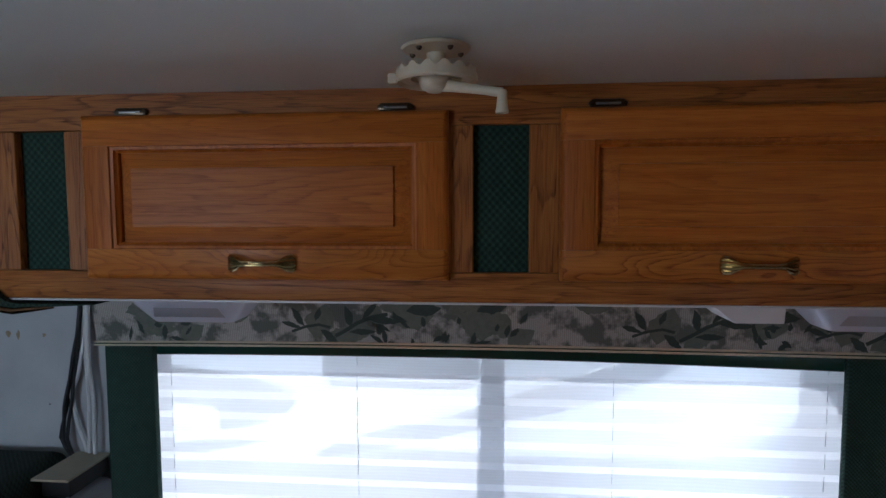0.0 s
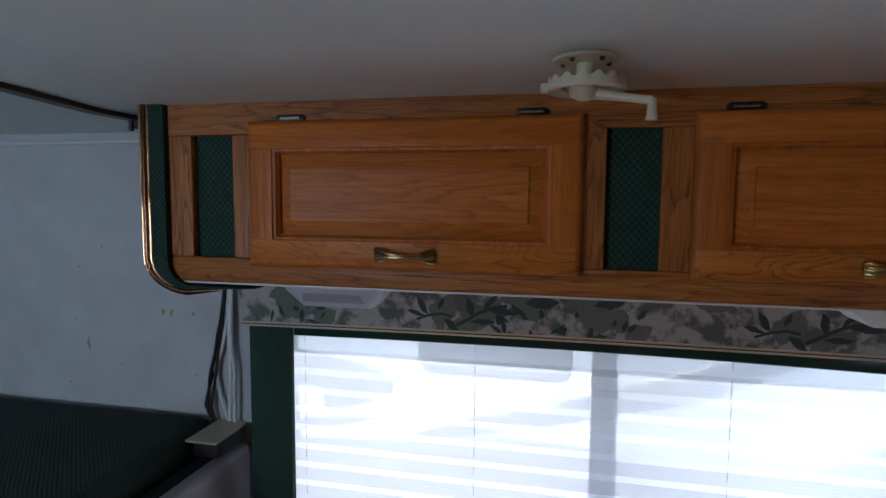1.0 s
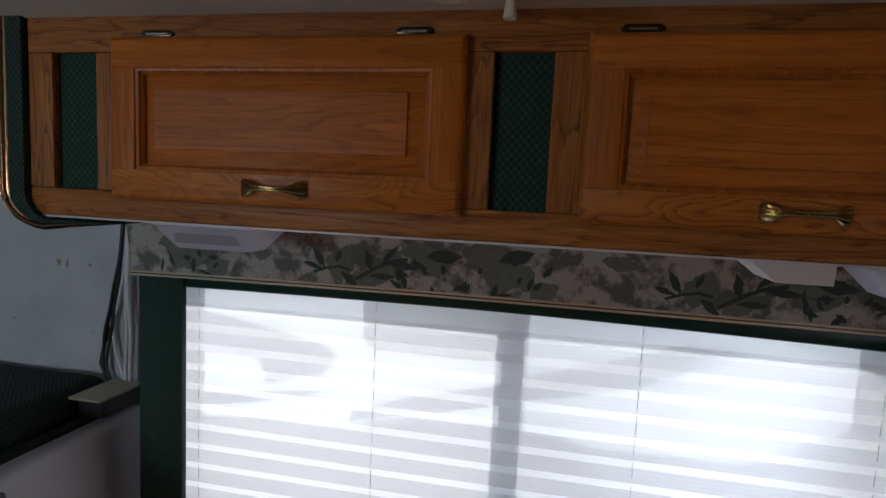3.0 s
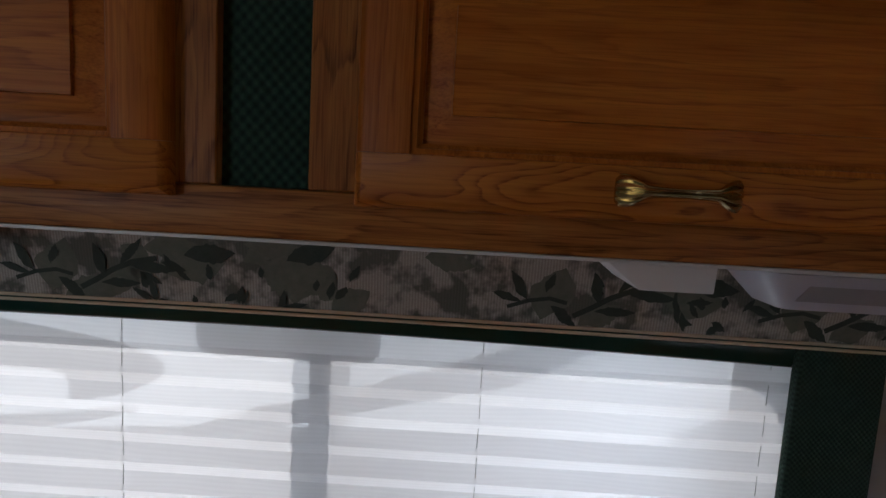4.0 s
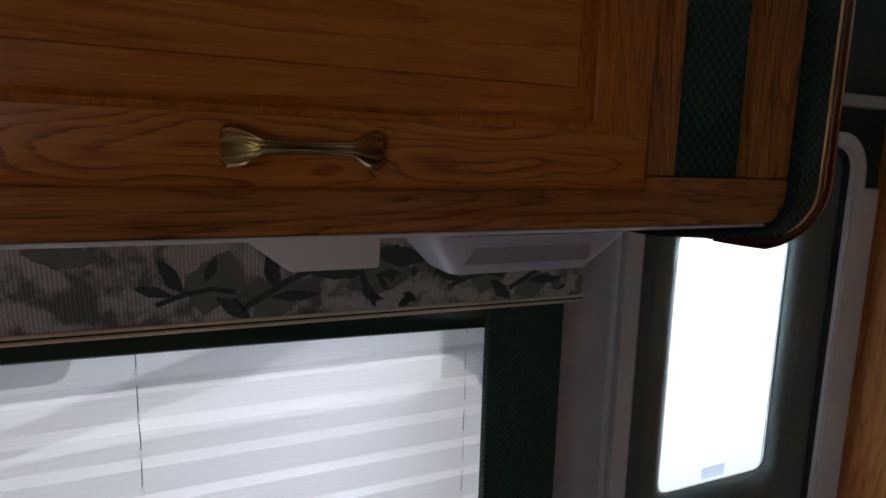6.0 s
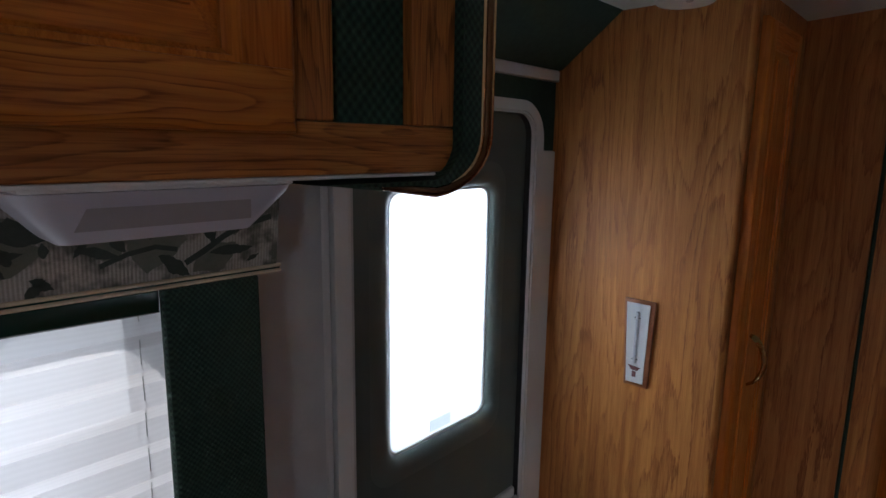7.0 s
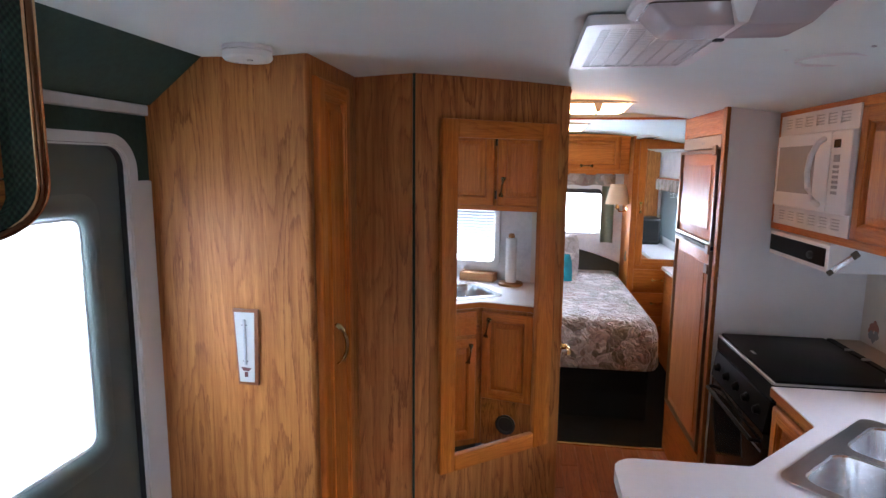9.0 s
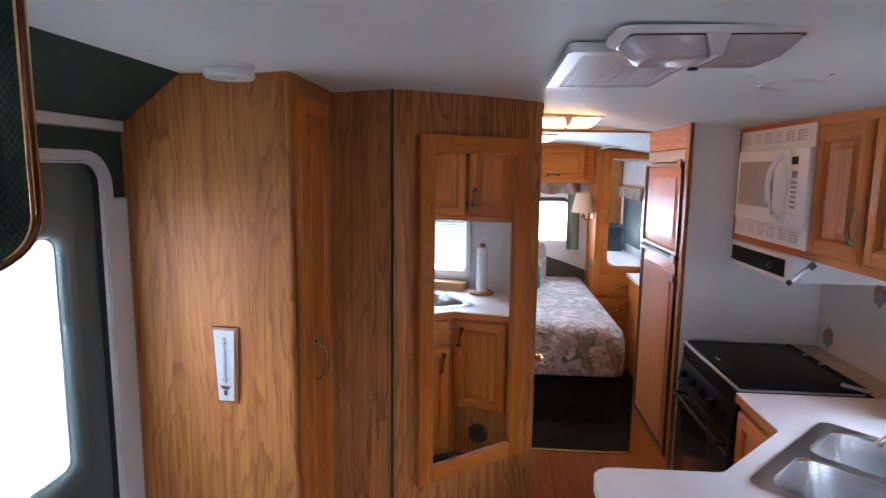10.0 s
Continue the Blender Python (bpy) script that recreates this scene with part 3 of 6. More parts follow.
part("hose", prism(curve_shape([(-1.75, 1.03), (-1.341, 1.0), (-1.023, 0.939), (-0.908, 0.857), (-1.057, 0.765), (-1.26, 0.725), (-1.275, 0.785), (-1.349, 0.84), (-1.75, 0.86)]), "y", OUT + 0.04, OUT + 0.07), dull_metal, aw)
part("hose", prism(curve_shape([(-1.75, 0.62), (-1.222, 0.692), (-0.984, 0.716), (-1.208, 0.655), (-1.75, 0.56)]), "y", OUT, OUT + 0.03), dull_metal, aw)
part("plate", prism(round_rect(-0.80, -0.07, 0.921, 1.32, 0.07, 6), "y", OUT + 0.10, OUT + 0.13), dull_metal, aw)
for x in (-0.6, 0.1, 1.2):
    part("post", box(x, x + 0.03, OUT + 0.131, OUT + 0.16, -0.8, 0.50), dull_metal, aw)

# ---- cabinet joinery ----
def bow_handle(length=0.115, rise=0.018):
    """A bow pull along x, proud along -y, one casting with ribbed, shell-shaped ends."""
    half, loops = length / 2, []
    for i in range(45):
        u = -1 + 2 * i / 44
        f = max(0.0, (abs(u) - 0.56) / 0.44)
        wide = 0.0046 + 0.0016 * (abs(u) / 0.56) ** 2 if f == 0 else 0.0062 + 0.0089 * math.sin(min(1.0, f / 0.8) * math.pi / 2) - (0.0045 * ((f - 0.8) / 0.2) ** 2 if f > 0.8 else 0)
        thick = 0.0056 - 0.0030 * f
        deep = -0.0026 - (rise - 0.0026) * max(0.0, 1 - u * u) ** 0.75
        loop = []
        for k in range(40):
            a = 2 * math.pi * k / 40
            c, s = math.cos(a), math.sin(a)
            rib = 0.0021 * min(1.0, 0.35 + f * 2) * math.cos(2 * math.pi * c / 0.4) if s > 0 else 0
            loop.append((u * half, deep - s * thick - (rib if s > 0 else 0) * s, wide * c))
        loops.append(loop)
    return loft(loops, True, (True, True))


def raised_field(w, h, t, edge=0.026, lip=0.004):
    """A raised panel in the x-z plane, front along -y."""
    def ring(inset, y):
        return [(inset, y, inset), (w - inset, y, inset), (w - inset, y, h - inset), (inset, y, h - inset)]
    return loft([ring(0, 0), ring(0, -t * 0.06), ring(0.002, -t * 0.08), ring(edge * 0.6, -t * 0.52), ring(edge, -t * 0.80), ring(edge + 0.0008, -t), ring(edge + lip, -t)], True, (True, True))


def member(x0, x1, z0, z1, t, outer, b=0.009):
    """A board of a door frame, its outer edges rounded over."""
    bm = box(x0, x1, -t, 0, z0, z1)
    lines = {"l": (0, x0), "r": (0, x1), "b": (2, z0), "t": (2, z1)}
    picked = [e for e in bm.edges if all(abs(v.co.y + t) < 1e-6 for v in e.verts) and any(all(abs(v.co[lines[s][0]] - lines[s][1]) < 1e-6 for v in e.verts) for s in outer)]
    bmesh.ops.bevel(bm, geom=picked, offset=b, segments=4, affect="EDGES", profile=0.35)
    return bm


def sticking(x0, x1, z0, z1, t, w):
    """The mitred moulding that steps down from frame to panel."""
    steps = [(0, 0.0), (0, -t + 0.0010), (0.0012, -t + 0.0032), (w * 0.55, -t + 0.0046), (w * 0.62, -t + 0.0075), (w, -t + 0.0110), (w, 0.0)]
    return loft([[(x0 + i, y, z0 + i), (x1 - i, y, z0 + i), (x1 - i, y, z1 - i), (x0 + i, y, z1 - i)] for i, y in steps], True)


def joined_door(parent, x0, z0, w, h, m, stile=0.06, t=0.019, grain=("x", "z"), handle=None, field=True, long_rails=False):
    """A frame-and-panel door under a thing: panel, stiles, rails, moulding, handle. m takes door space (x, z, front -y) to the world."""
    kinds = {"x": oak_x, "z": oak_z, "y": oak_y}
    st = 0.011
    s = stile - st
    inner = raised_field(w - 2 * stile, h - 2 * stile, t * 0.80)
    door = part("door", moved(inner, m @ Matrix.Translation((x0 + stile, -t * 0.12, z0 + stile))), kinds[grain[2] if len(grain) > 2 else "x"], parent, "raised panel door of honey oak")
    part("moulding", moved(sticking(x0 + s, x0 + w - s, z0 + s, z0 + h - s, t, st), m), kinds["z"], door)
    g = 0.0004
    for a, side in ((x0, "l"), (x0 + w - s, "r")):
        if long_rails:
            bm = member(a, a + s, z0 + s + g, z0 + h - s - g, t - 0.0004, side)
        else:
            bm = member(a, a + s, z0, z0 + h, t, side + "bt")
        part("stile", moved(bm, m), kinds["z"], door)
    for a, side in ((z0, "b"), (z0 + h - s, "t")):
        if long_rails:
            bm = member(x0, x0 + w, a, a + s, t, side + "lr")
        else:
            bm = member(x0 + s + g, x0 + w - s - g, a, a + s, t - 0.0004, side)
        part("rail", moved(bm, m), flame_x if long_rails and side == "b" else kinds[grain[0]], door)
    if handle:
        hx, hz, turn = handle
        part("handle", moved(bow_handle(), m @ Matrix.Translation((hx, -t, hz)) @ pose(0, 0, 0, 0, turn, 0)), brass, door, "aged brass bow handle with fan-shaped ends")
    return door


# ---- overhead cabinet on the window side ----
FACE = 0.918
oc = thing("overhead_cabinet", "honey oak overhead cabinet with green fabric grilles", "cabinet", (0, 1.1, 1.59))
carcass = merge(box(-0.880, 0.935, FACE + 0.020, 1.305, 1.594, 1.606), box(-0.880, 0.935, 1.292, 1.3085, 1.61, 1.93), box(-0.880, -0.868, 0.945, 1.29, 1.61, 1.93), box(0.923, 0.935, 0.945, 1.29, 1.61, 1.93))
part("body", carcass, oak_x, oc)
top = box(-0.883, 0.938, FACE, FACE + 0.02, 1.885, 1.955, 0.0015)
part("top_rail", top, frame_x, oc)
part("bottom_rail", box(-0.883, 0.938, FACE, FACE + 0.02, 1.5955, 1.645, 0.003, 2), frame_x, oc, "long lower oak rail with wavy grain")
for x0, x1 in ((-0.883, -0.8313), (-0.7407, -0.68), (-0.095, -0.038), (0.052, 0.12), (0.70, 0.771), (0.872, 0.938)):
    part("stile", box(x0, x1, FACE + 0.0004, FACE + 0.02, 1.6455, 1.8845, 0.0015), frame_z, oc)
for x0, x1 in ((-0.831, -0.741), (-0.038, 0.052), (0.771, 0.872)):
    part("grille", box(x0 - 0.0003, x1 + 0.0003, FACE + 0.0150, FACE + 0.0197, 1.6448, 1.8852), speaker_cloth, oc, "dark green basket-weave fabric grille")
F = Matrix.Translation((0, FACE - 0.001, 0))
for x0, hx in ((-0.697, -0.384), (0.100, 0.399)):
    joined_door(oc, x0, 1.633, 0.62, 0.274, F, 0.062, 0.021, ("x", "z", "x"), (hx, 1.662, 0), long_rails=True)


def hinge_leaf():
    return prism([(-0.031, 0.000), (-0.024, 0.0062), (0.024, 0.0062), (0.031, 0.000), (0.027, -0.006), (-0.027, -0.006)], "y", -0.005, 0, 0.0014)


for x in (-0.614, -0.163, 0.173, 0.640):
    part("hinge", moved(hinge_leaf(), Matrix.Translation((x, FACE - 0.001, 1.9145))), bronze, oc, "dark polished bronze hinge")
    # rod of brighter metal puts the barrel's glint into the hinge
    part("hinge_pin", moved(tube([(-0.019, -0.0058, -0.001), (0.019, -0.0058, -0.001)], 0.0019, 10), Matrix.Translation((x, FACE - 0.001, 1.9145))), dull_metal, oc, "thin bright rod drawing the glint on the hinge")
part("light_strip", box(-0.86, 0.91, FACE + 0.001, FACE + 0.018, 1.5915, 1.5953, 0.001), white_plastic, oc, "white edge strip under the cabinet")


def end_path(side, offset):
    """The sweep of an end cap in x and z: down, round, and back under the cabinet."""
    xi, r = 0.938, 0.05
    pts = [(xi + offset, 1.955), (xi + offset, 1.75), (xi + offset, 1.640)]
    cx, cz = xi - r, 1.640
    for i in range(1, 9):
        a = radians(-90 * i / 8 * 0.94)
        rr = r + offset
        pts.append((cx + rr * math.cos(a), cz + (0.0525 + 0.30 * offset) * math.sin(a)))
    ex = 0.745
    last = pts[-1]
    for i in range(1, 5):
        u = i / 4
        pts.append((last[0] + (ex - last[0]) * u, last[1] + (1.5872 - 0.0006 - last[1]) * u ** 0.8))
    return [(-0.883 - (x - 0.938) if side < 0 else x, z) for x, z in pts]


for side in (-1, 1):
    inside = end_path(side, 0.001)
    outside = end_path(side, 0.034)
    cap = thing("end_cap", "rounded green fabric end panel edged with copper-coloured trim", "cabinet end", (0.95 * side, 1.1, 1.6), group="cabinet end panels")
    rows = [[(x, y, z) for x, z in path] for path, y in ((inside, 0.906), (outside, 0.906), (outside, 1.308), (inside, 1.308))]
    part("panel", loft([list(c) for c in zip(*rows)], True, (True, True)), edge_cloth, cap)
    for off, rad, tint in ((0.0375, 0.0032, copper_trim), (0.0460, 0.0062, brown_trim), (0.0545, 0.0032, copper_trim)):
        path = end_path(side, off)[:13]
        n = len(path)
        part("trim", tube([(x, 0.9075, z) for x, z in path], rad, 10, [1] * (n - 2) + [0.8, 0.3]), tint, cap, "glossy copper-coloured half-round trim")
    slab = [[(x, y, z) for x, z in path] for path, y in ((outside, 0.910), (end_path(side, 0.061), 0.910), (end_path(side, 0.061), 1.308), (outside, 1.308))]
    part("outer_skin", loft([list(c)[:4] for c in list(zip(*slab))[:11]], True, (True, True)), edge_cloth, cap)


# ---- under-cabinet lights ----
def pod(x0, x1, z_top, z_low, y0=0.955, y1=1.085, slope=0.045):
    top_ = round_rect(x0, x1, y0, y1, 0.02, 4)
    low = round_rect(x0 + slope, x1 - slope, y0 + 0.025, y1 - 0.025, 0.015, 4)
    mid = round_rect(x0 + slope * 0.12, x1 - slope * 0.12, y0 + 0.004, y1 - 0.004, 0.02, 4)
    return loft([[(u, v, z_top) for u, v in top_], [(u, v, z_top - 0.008) for u, v in mid], [(u, v, z_low + 0.004) for u, v in low], [(u, v, z_low) for u, v in round_rect(x0 + slope + 0.004, x1 - slope - 0.004, y0 + 0.029, y1 - 0.029, 0.012, 4)]], True, (True, True))


for x0, x1, s in ((-0.664, -0.449, 0.028), (0.524, 0.753, 0.029)):
    lt = thing("cabinet_light", "frosted plastic light fixed under the oak cabinet", "light", ((x0 + x1) / 2, 1.02, 1.59), group="lights under the cabinet")
    part("lens", pod(x0, x1, 1.5855, 1.543, slope=s), lens_plastic, lt, "frosted trapezoid lens")
    part("base_plate", box(x0 + 0.004, x1 - 0.004, 0.957, 1.083, 1.586, 1.5925, 0.001), white_plastic, lt)
    slant = [(x0 + s * 0.6 + 0.030, 0.9640, 1.572), (x1 - s * 0.6 - 0.030, 0.9640, 1.572), (x1 - s - 0.012, 0.9765, 1.5535), (x0 + s + 0.012, 0.9765, 1.5535)]
    part("lens_window", loft([[(x, y + d, z - 0.4 * d) for x, y, z in slant] for d in (-0.0035, -0.0005)], True, (True, True)), lens_smoky, lt, "smoky strip in the lens")
    part("lamp_tube", tube([(x0 + 0.07, 1.02, 1.566), (x1 - 0.07, 1.02, 1.566)], 0.012, 8), grey_plastic, lt)
sb = thing("switch_box", "plain white box with a slanted face under the cabinet", "switch box", (0.43, 1.03, 1.59))
part("housing", prism([(0.360, 1.5940), (0.364, 1.583), (0.398, 1.5565), (0.478, 1.5565), (0.480, 1.5940)], "y", 0.972, 1.07, 0.002), white_plastic, sb)

# ---- valance, lambrequins, pleated shade ----
va = thing("valance", "taupe tapestry valance with dark green leaf sprigs", "valance", (0, 1.2, 1.45))


def hem(x):
    """Height of the valance's lower edge, which sags towards both ends."""
    u = x + 0.1
    return 1.4555 - (0.0068 * (u / 0.79) ** 2 if u < 0 else 0.0050 * (u / 0.96) ** 1.6)


def rail_line(x):
    """The head rail hangs a little lower towards one end."""
    u = x + 0.1
    return 1.4555 - (0.0068 * (u / 0.79) ** 2 if u < 0 else 0.0175 * (u / 0.96) ** 1.6)


HEM_X = [-0.889 + 1.748 * i / 24 for i in range(25)]
part("board", loft([[(x, 1.157, 1.594), (x, 1.308, 1.594), (x, 1.308, 1.57), (x, 1.19, hem(x) + 0.003), (x, 1.179, hem(x) + 0.001)] for x in HEM_X], True, (True, True)), valance_cloth, va)


worn = random.Random(17)


def leaf(cx, cz, length, width, turn, lift):
    """A woven leaf: ragged along its edge, as the coarse threads step."""
    n, pts = 14, []
    for i in range(n):
        u = i / (n - 1)
        pts.append((u * length + worn.uniform(-0.0012, 0.0012), width / 2 * math.sin(math.pi * u ** 0.8) * worn.uniform(0.80, 1.16)))
    for i in range(n - 2, 0, -1):
        u = i / (n - 1)
        pts.append((u * length + worn.uniform(-0.0012, 0.0012), -width / 2 * math.sin(math.pi * u ** 1.15) * worn.uniform(0.80, 1.16)))
    a = radians(turn)
    out = []
    for u, v in pts:
        x, z = cx + u * math.cos(a) - v * math.sin(a), cz + u * math.sin(a) + v * math.cos(a)
        out.append((x, z))
    bm = bmesh.new()
    face = bm.faces.new([bm.verts.new((x, front_of_valance(z) - lift, z)) for x, z in out])
    bmesh.ops.triangulate(bm, faces=[face])
    return bm


def front_of_valance(z):
    return 1.157 + 0.022 * (1.594 - z) / 0.145


def stem(pts, w, lift):
    loops = []
    for i, (x, z) in enumerate(pts):
        nx, nz = pts[min(i + 1, len(pts) - 1)], pts[max(i - 1, 0)]
        d = Vector((nx[0] - nz[0], nx[1] - nz[1])).normalized()
        loops.append([(x - d.y * w, front_of_valance(z + d.x * w) - lift, z + d.x * w), (x + d.y * w, front_of_valance(z - d.x * w) - lift, z - d.x * w)])
    return loft(loops, False)


def sprig(x, flip, lift):
    """One spray of leaves: a curved stem with leaves on both sides and a broad shadow leaf behind."""
    k = -1 if flip else 1

    def L(dx, z, ln, w, turn):
        return leaf(x + k * dx, z, ln, w, turn if k > 0 else 180 - turn, lift)
    dark = [L(-0.022, 1.500, 0.048, 0.016, 122), L(0.004, 1.512, 0.030, 0.013, 70), L(-0.03, 1.497, 0.045, 0.012, 165), L(0.012, 1.492, 0.05, 0.018, -38),
            L(0.075, 1.487, 0.060, 0.014, 2), L(0.082, 1.498, 0.050, 0.018, 105), L(0.115, 1.517, 0.075, 0.017, -4), L(0.105, 1.515, 0.055, 0.013, 50),
            stem([(x + k * u, z) for u, z in ((0.045, 1.478), (0.07, 1.492), (0.095, 1.508), (0.125, 1.521), (0.16, 1.528))], 0.004, lift),
            stem([(x + k * u, z) for u, z in ((-0.05, 1.487), (-0.02, 1.498), (0.01, 1.503), (0.035, 1.497))], 0.003, lift)]
    pale = [leaf(x + k * 0.0, 1.470, 0.085, 0.060, 70 if k > 0 else 110, lift * 0.5), leaf(x + k * 0.055, 1.465, 0.065, 0.04, 30 if k > 0 else 150, lift * 0.55)]
    return dark, pale


darks, pales = [], []
rng = random.Random(5)
for x0 in (-0.745, -0.387, -0.03, 0.328, 0.686):
    d, p = sprig(x0, False, 0.0016)
    darks += d if x0 not in (-0.745, -0.03) else []
    pales += p
    xb = x0 if x0 in (-0.745, -0.03) else x0 + 0.21
    for _ in range(13):
        darks.append(leaf(xb + rng.uniform(-0.085, 0.085), rng.uniform(1.458, 1.512), rng.uniform(0.018, 0.04), rng.uniform(0.006, 0.014), rng.uniform(0, 360), 0.0016))
    darks.append(leaf(xb - 0.01, 1.535, 0.075, 0.03, rng.uniform(-8, 20), 0.0017))
    pales.append(leaf(xb - 0.05, 1.512, 0.10, 0.055, rng.uniform(-15, 15), 0.0009))
    for _ in range(4):
        pales.append(leaf(x0 + rng.uniform(-0.15, 0.2), rng.uniform(1.47, 1.56), rng.uniform(0.05, 0.09), rng.uniform(0.025, 0.05), rng.uniform(0, 360), 0.0006))
    pales.append(leaf(xb + 0.02, 1.548, 0.09, 0.04, rng.uniform(150, 200), 0.0008))
for bms, mat in ((darks, leaf_cloth), (pales, leaf_pale)):
    for bm in bms:
        if -0.885 < min(v.co.x for v in bm.verts) and max(v.co.x for v in bm.verts) < 0.855 and 1.452 < min(v.co.z for v in bm.verts) and max(v.co.z for v in bm.verts) < 1.592:
            part("leaf", bm, mat, va, smooth=False)
green_rail = mottled("dark_green_rail", (0.008, 0.034, 0.024), (0.012, 0.044, 0.032), 0.16, 30, 0.03)
part("trim", loft([[(x, 1.1745, hem(x) - 0.0005), (x, 1.1745, hem(x) + 0.0070), (x, 1.178, hem(x) + 0.0070), (x, 1.180, hem(x) - 0.0005)] for x in [-0.892 + 1.754 * i / 24 for i in range(25)]], True, (True, True)), green_rail, va, "narrow dark green band along the lower edge")
for rise in (0.0, 0.0072):
    part("bead", tube([(x, 1.1745, hem(x) + rise) for x in [-0.893 + 1.756 * i / 24 for i in range(25)]], 0.0025, 8), gilt, va, "thin gilt bead along the lower edge")
hr = thing("shade_headrail", "glossy dark green head rail of the pleated shade", "blind rail", (0, 1.21, 1.43))
part("rail", loft([[(x, y, (hem(x) if dz < 0.01 else rail_line(x)) - dz) for y, dz in ((1.183, 0.006), (1.187, 0.001), (1.232, 0.001), (1.236, 0.006), (1.236, 0.022), (1.232, 0.0255), (1.190, 0.0255), (1.185, 0.0225), (1.183, 0.018))] for x in [-0.752 + 1.451 * i / 20 for i in range(21)]], True, (True, True)), green_rail, hr)
for x in (-0.7555, 0.6995):
    part("end_cap", box(x, x + 0.003, 1.188, 1.234, rail_line(x) - 0.025, hem(x) - 0.002, 0.001), black_matt, hr)
for x0, x1 in ((-0.872, -0.757), (0.7035, 0.832)):
    sp = thing("side_panel", "dark green fabric panel beside the window", "window panel", ((x0 + x1) / 2, 1.25, 0.55), group="window side panels")
    part("face_board", box(x0, x1, 1.176, 1.196, 0.55, hem(x1) - 0.002, 0.006, 2), side_cloth, sp)
    xo = x0 if x0 < 0 else x1 - 0.016
    part("return_board", box(xo, xo + 0.016, 1.1965, 1.308, 0.55, hem(x1) - 0.002, 0.002), side_cloth, sp)
sh = thing("pleated_shade", "white translucent pleated window shade pulled down", "blind", (0, 1.22, 0.8))
zz, pl = 1.389, [(1.2185, 1.4400)]
while zz > 0.80:
    pl += [(1.205, zz), (1.2185, zz - 0.0215), (1.205, zz - 0.0485)]
    zz -= 0.0485
pl = [p for i, p in enumerate(pl) if i == 0 or p != pl[i - 1]]
seen = [pl[0]]
for p in pl[1:]:
    if abs(p[1] - seen[-1][1]) > 1e-4:
        seen.append(p)
part("cloth", loft([[(-0.785 + 1.515 * i / 12, y, z) for i in range(13)] for y, z in seen], False), pleat_cloth, sh, smooth=False)
for x in (-0.736, -0.305, 0.251, 0.684):
    part("cord", tube([(x + 0.0005 * math.sin(i * 1.9), 1.2098, 1.43 - i * 0.03) for i in range(21)], 0.0007, 5), grey_plastic, sh, "thin grey lift cord")
part("bottom_rail", box(-0.752, 0.697, 1.200, 1.228, 0.785, 0.80, 0.003), white_plastic, sh)

# ---- ceiling crank ----
CX, CY = -0.079, 0.732
cz = ceiling_height(CY)
cr = thing("antenna_crank", "ivory plastic antenna crank with a scalloped collar on the ceiling", "crank", (CX, CY, cz))
part("base_plate", moved(lathe([(0.001, 0), (0.042, 0), (0.045, -0.002), (0.043, -0.005), (0.020, -0.008), (0.001, -0.010)], 36), Matrix.Translation((CX, CY, cz + 0.001))), ivory_plastic, cr)
for i in range(5):
    a = radians(72 * i + 20)
    part("screw", moved(lathe([(0.001, 0), (0.004, 0), (0.0035, -0.003), (0.001, -0.005)], 10), Matrix.Translation((CX + 0.033 * math.cos(a), CY + 0.033 * math.sin(a), cz - 0.005))), bronze, cr)
part("stem", moved(lathe([(0.0125, 0), (0.012, -0.02), (0.014, -0.032)], 20), Matrix.Translation((CX, CY, cz - 0.004))), ivory_plastic, cr)
rim = []
for rad, z, wave in ((0.033, -0.034, 0), (0.043, -0.030, 0.0010), (0.0475, -0.028, 0.0032), (0.0505, -0.029, 0.0032), (0.0535, -0.038, 0.0005), (0.0535, -0.043, 0.0), (0.050, -0.0455, 0.0), (0.046, -0.041, 0), (0.033, -0.040, 0)):
    rim.append([(CX + rad * math.cos(2 * math.pi * i / 120), CY + rad * math.sin(2 * math.pi * i / 120), cz + z + wave * math.cos(15 * 2 * math.pi * i / 120)) for i in range(120)])
part("collar", loft(rim + [rim[0]], True), ivory_plastic, cr, "scalloped collar ring")
part("spoke", merge(*[tube([(CX, CY, cz - 0.034), (CX + 0.04 * math.cos(radians(a)), CY + 0.04 * math.sin(radians(a)), cz - 0.034)], 0.004, 6) for a in (20, 140, 260)]), ivory_plastic, cr)
part("pointer", box(CX - 0.060, CX - 0.047, CY - 0.020, CY - 0.008, cz - 0.048, cz - 0.035, 0.002), ivory_plastic, cr)
part("hub", moved(lathe([(0.012, 0), (0.018, -0.004), (0.020, -0.012), (0.017, -0.020), (0.009, -0.025), (0.001, -0.026)], 24), Matrix.Translation((CX - 0.002, CY - 0.004, cz - 0.032))), ivory_plastic, cr)
ax, ay = CX + 0.084, CY - 0.030
arm = [(CX + (ax - CX) * u, CY + (ay - CY) * u, cz - 0.046 - 0.018 * u) for u in (0, 0.25, 0.5, 0.75, 1.0)]
part("arm", tube(arm, 0.0075, 10, [1.25, 1.0, 0.82, 0.74, 0.8]), ivory_plastic, cr)
part("knob", moved(lathe([(0.005, 0.004), (0.0064, 0.001), (0.0058, -0.004), (0.0072, -0.018), (0.0082, -0.022), (0.0078, -0.024), (0.001, -0.0245)], 16), Matrix.Translation((ax, ay, cz - 0.065))), ivory_plastic, cr)

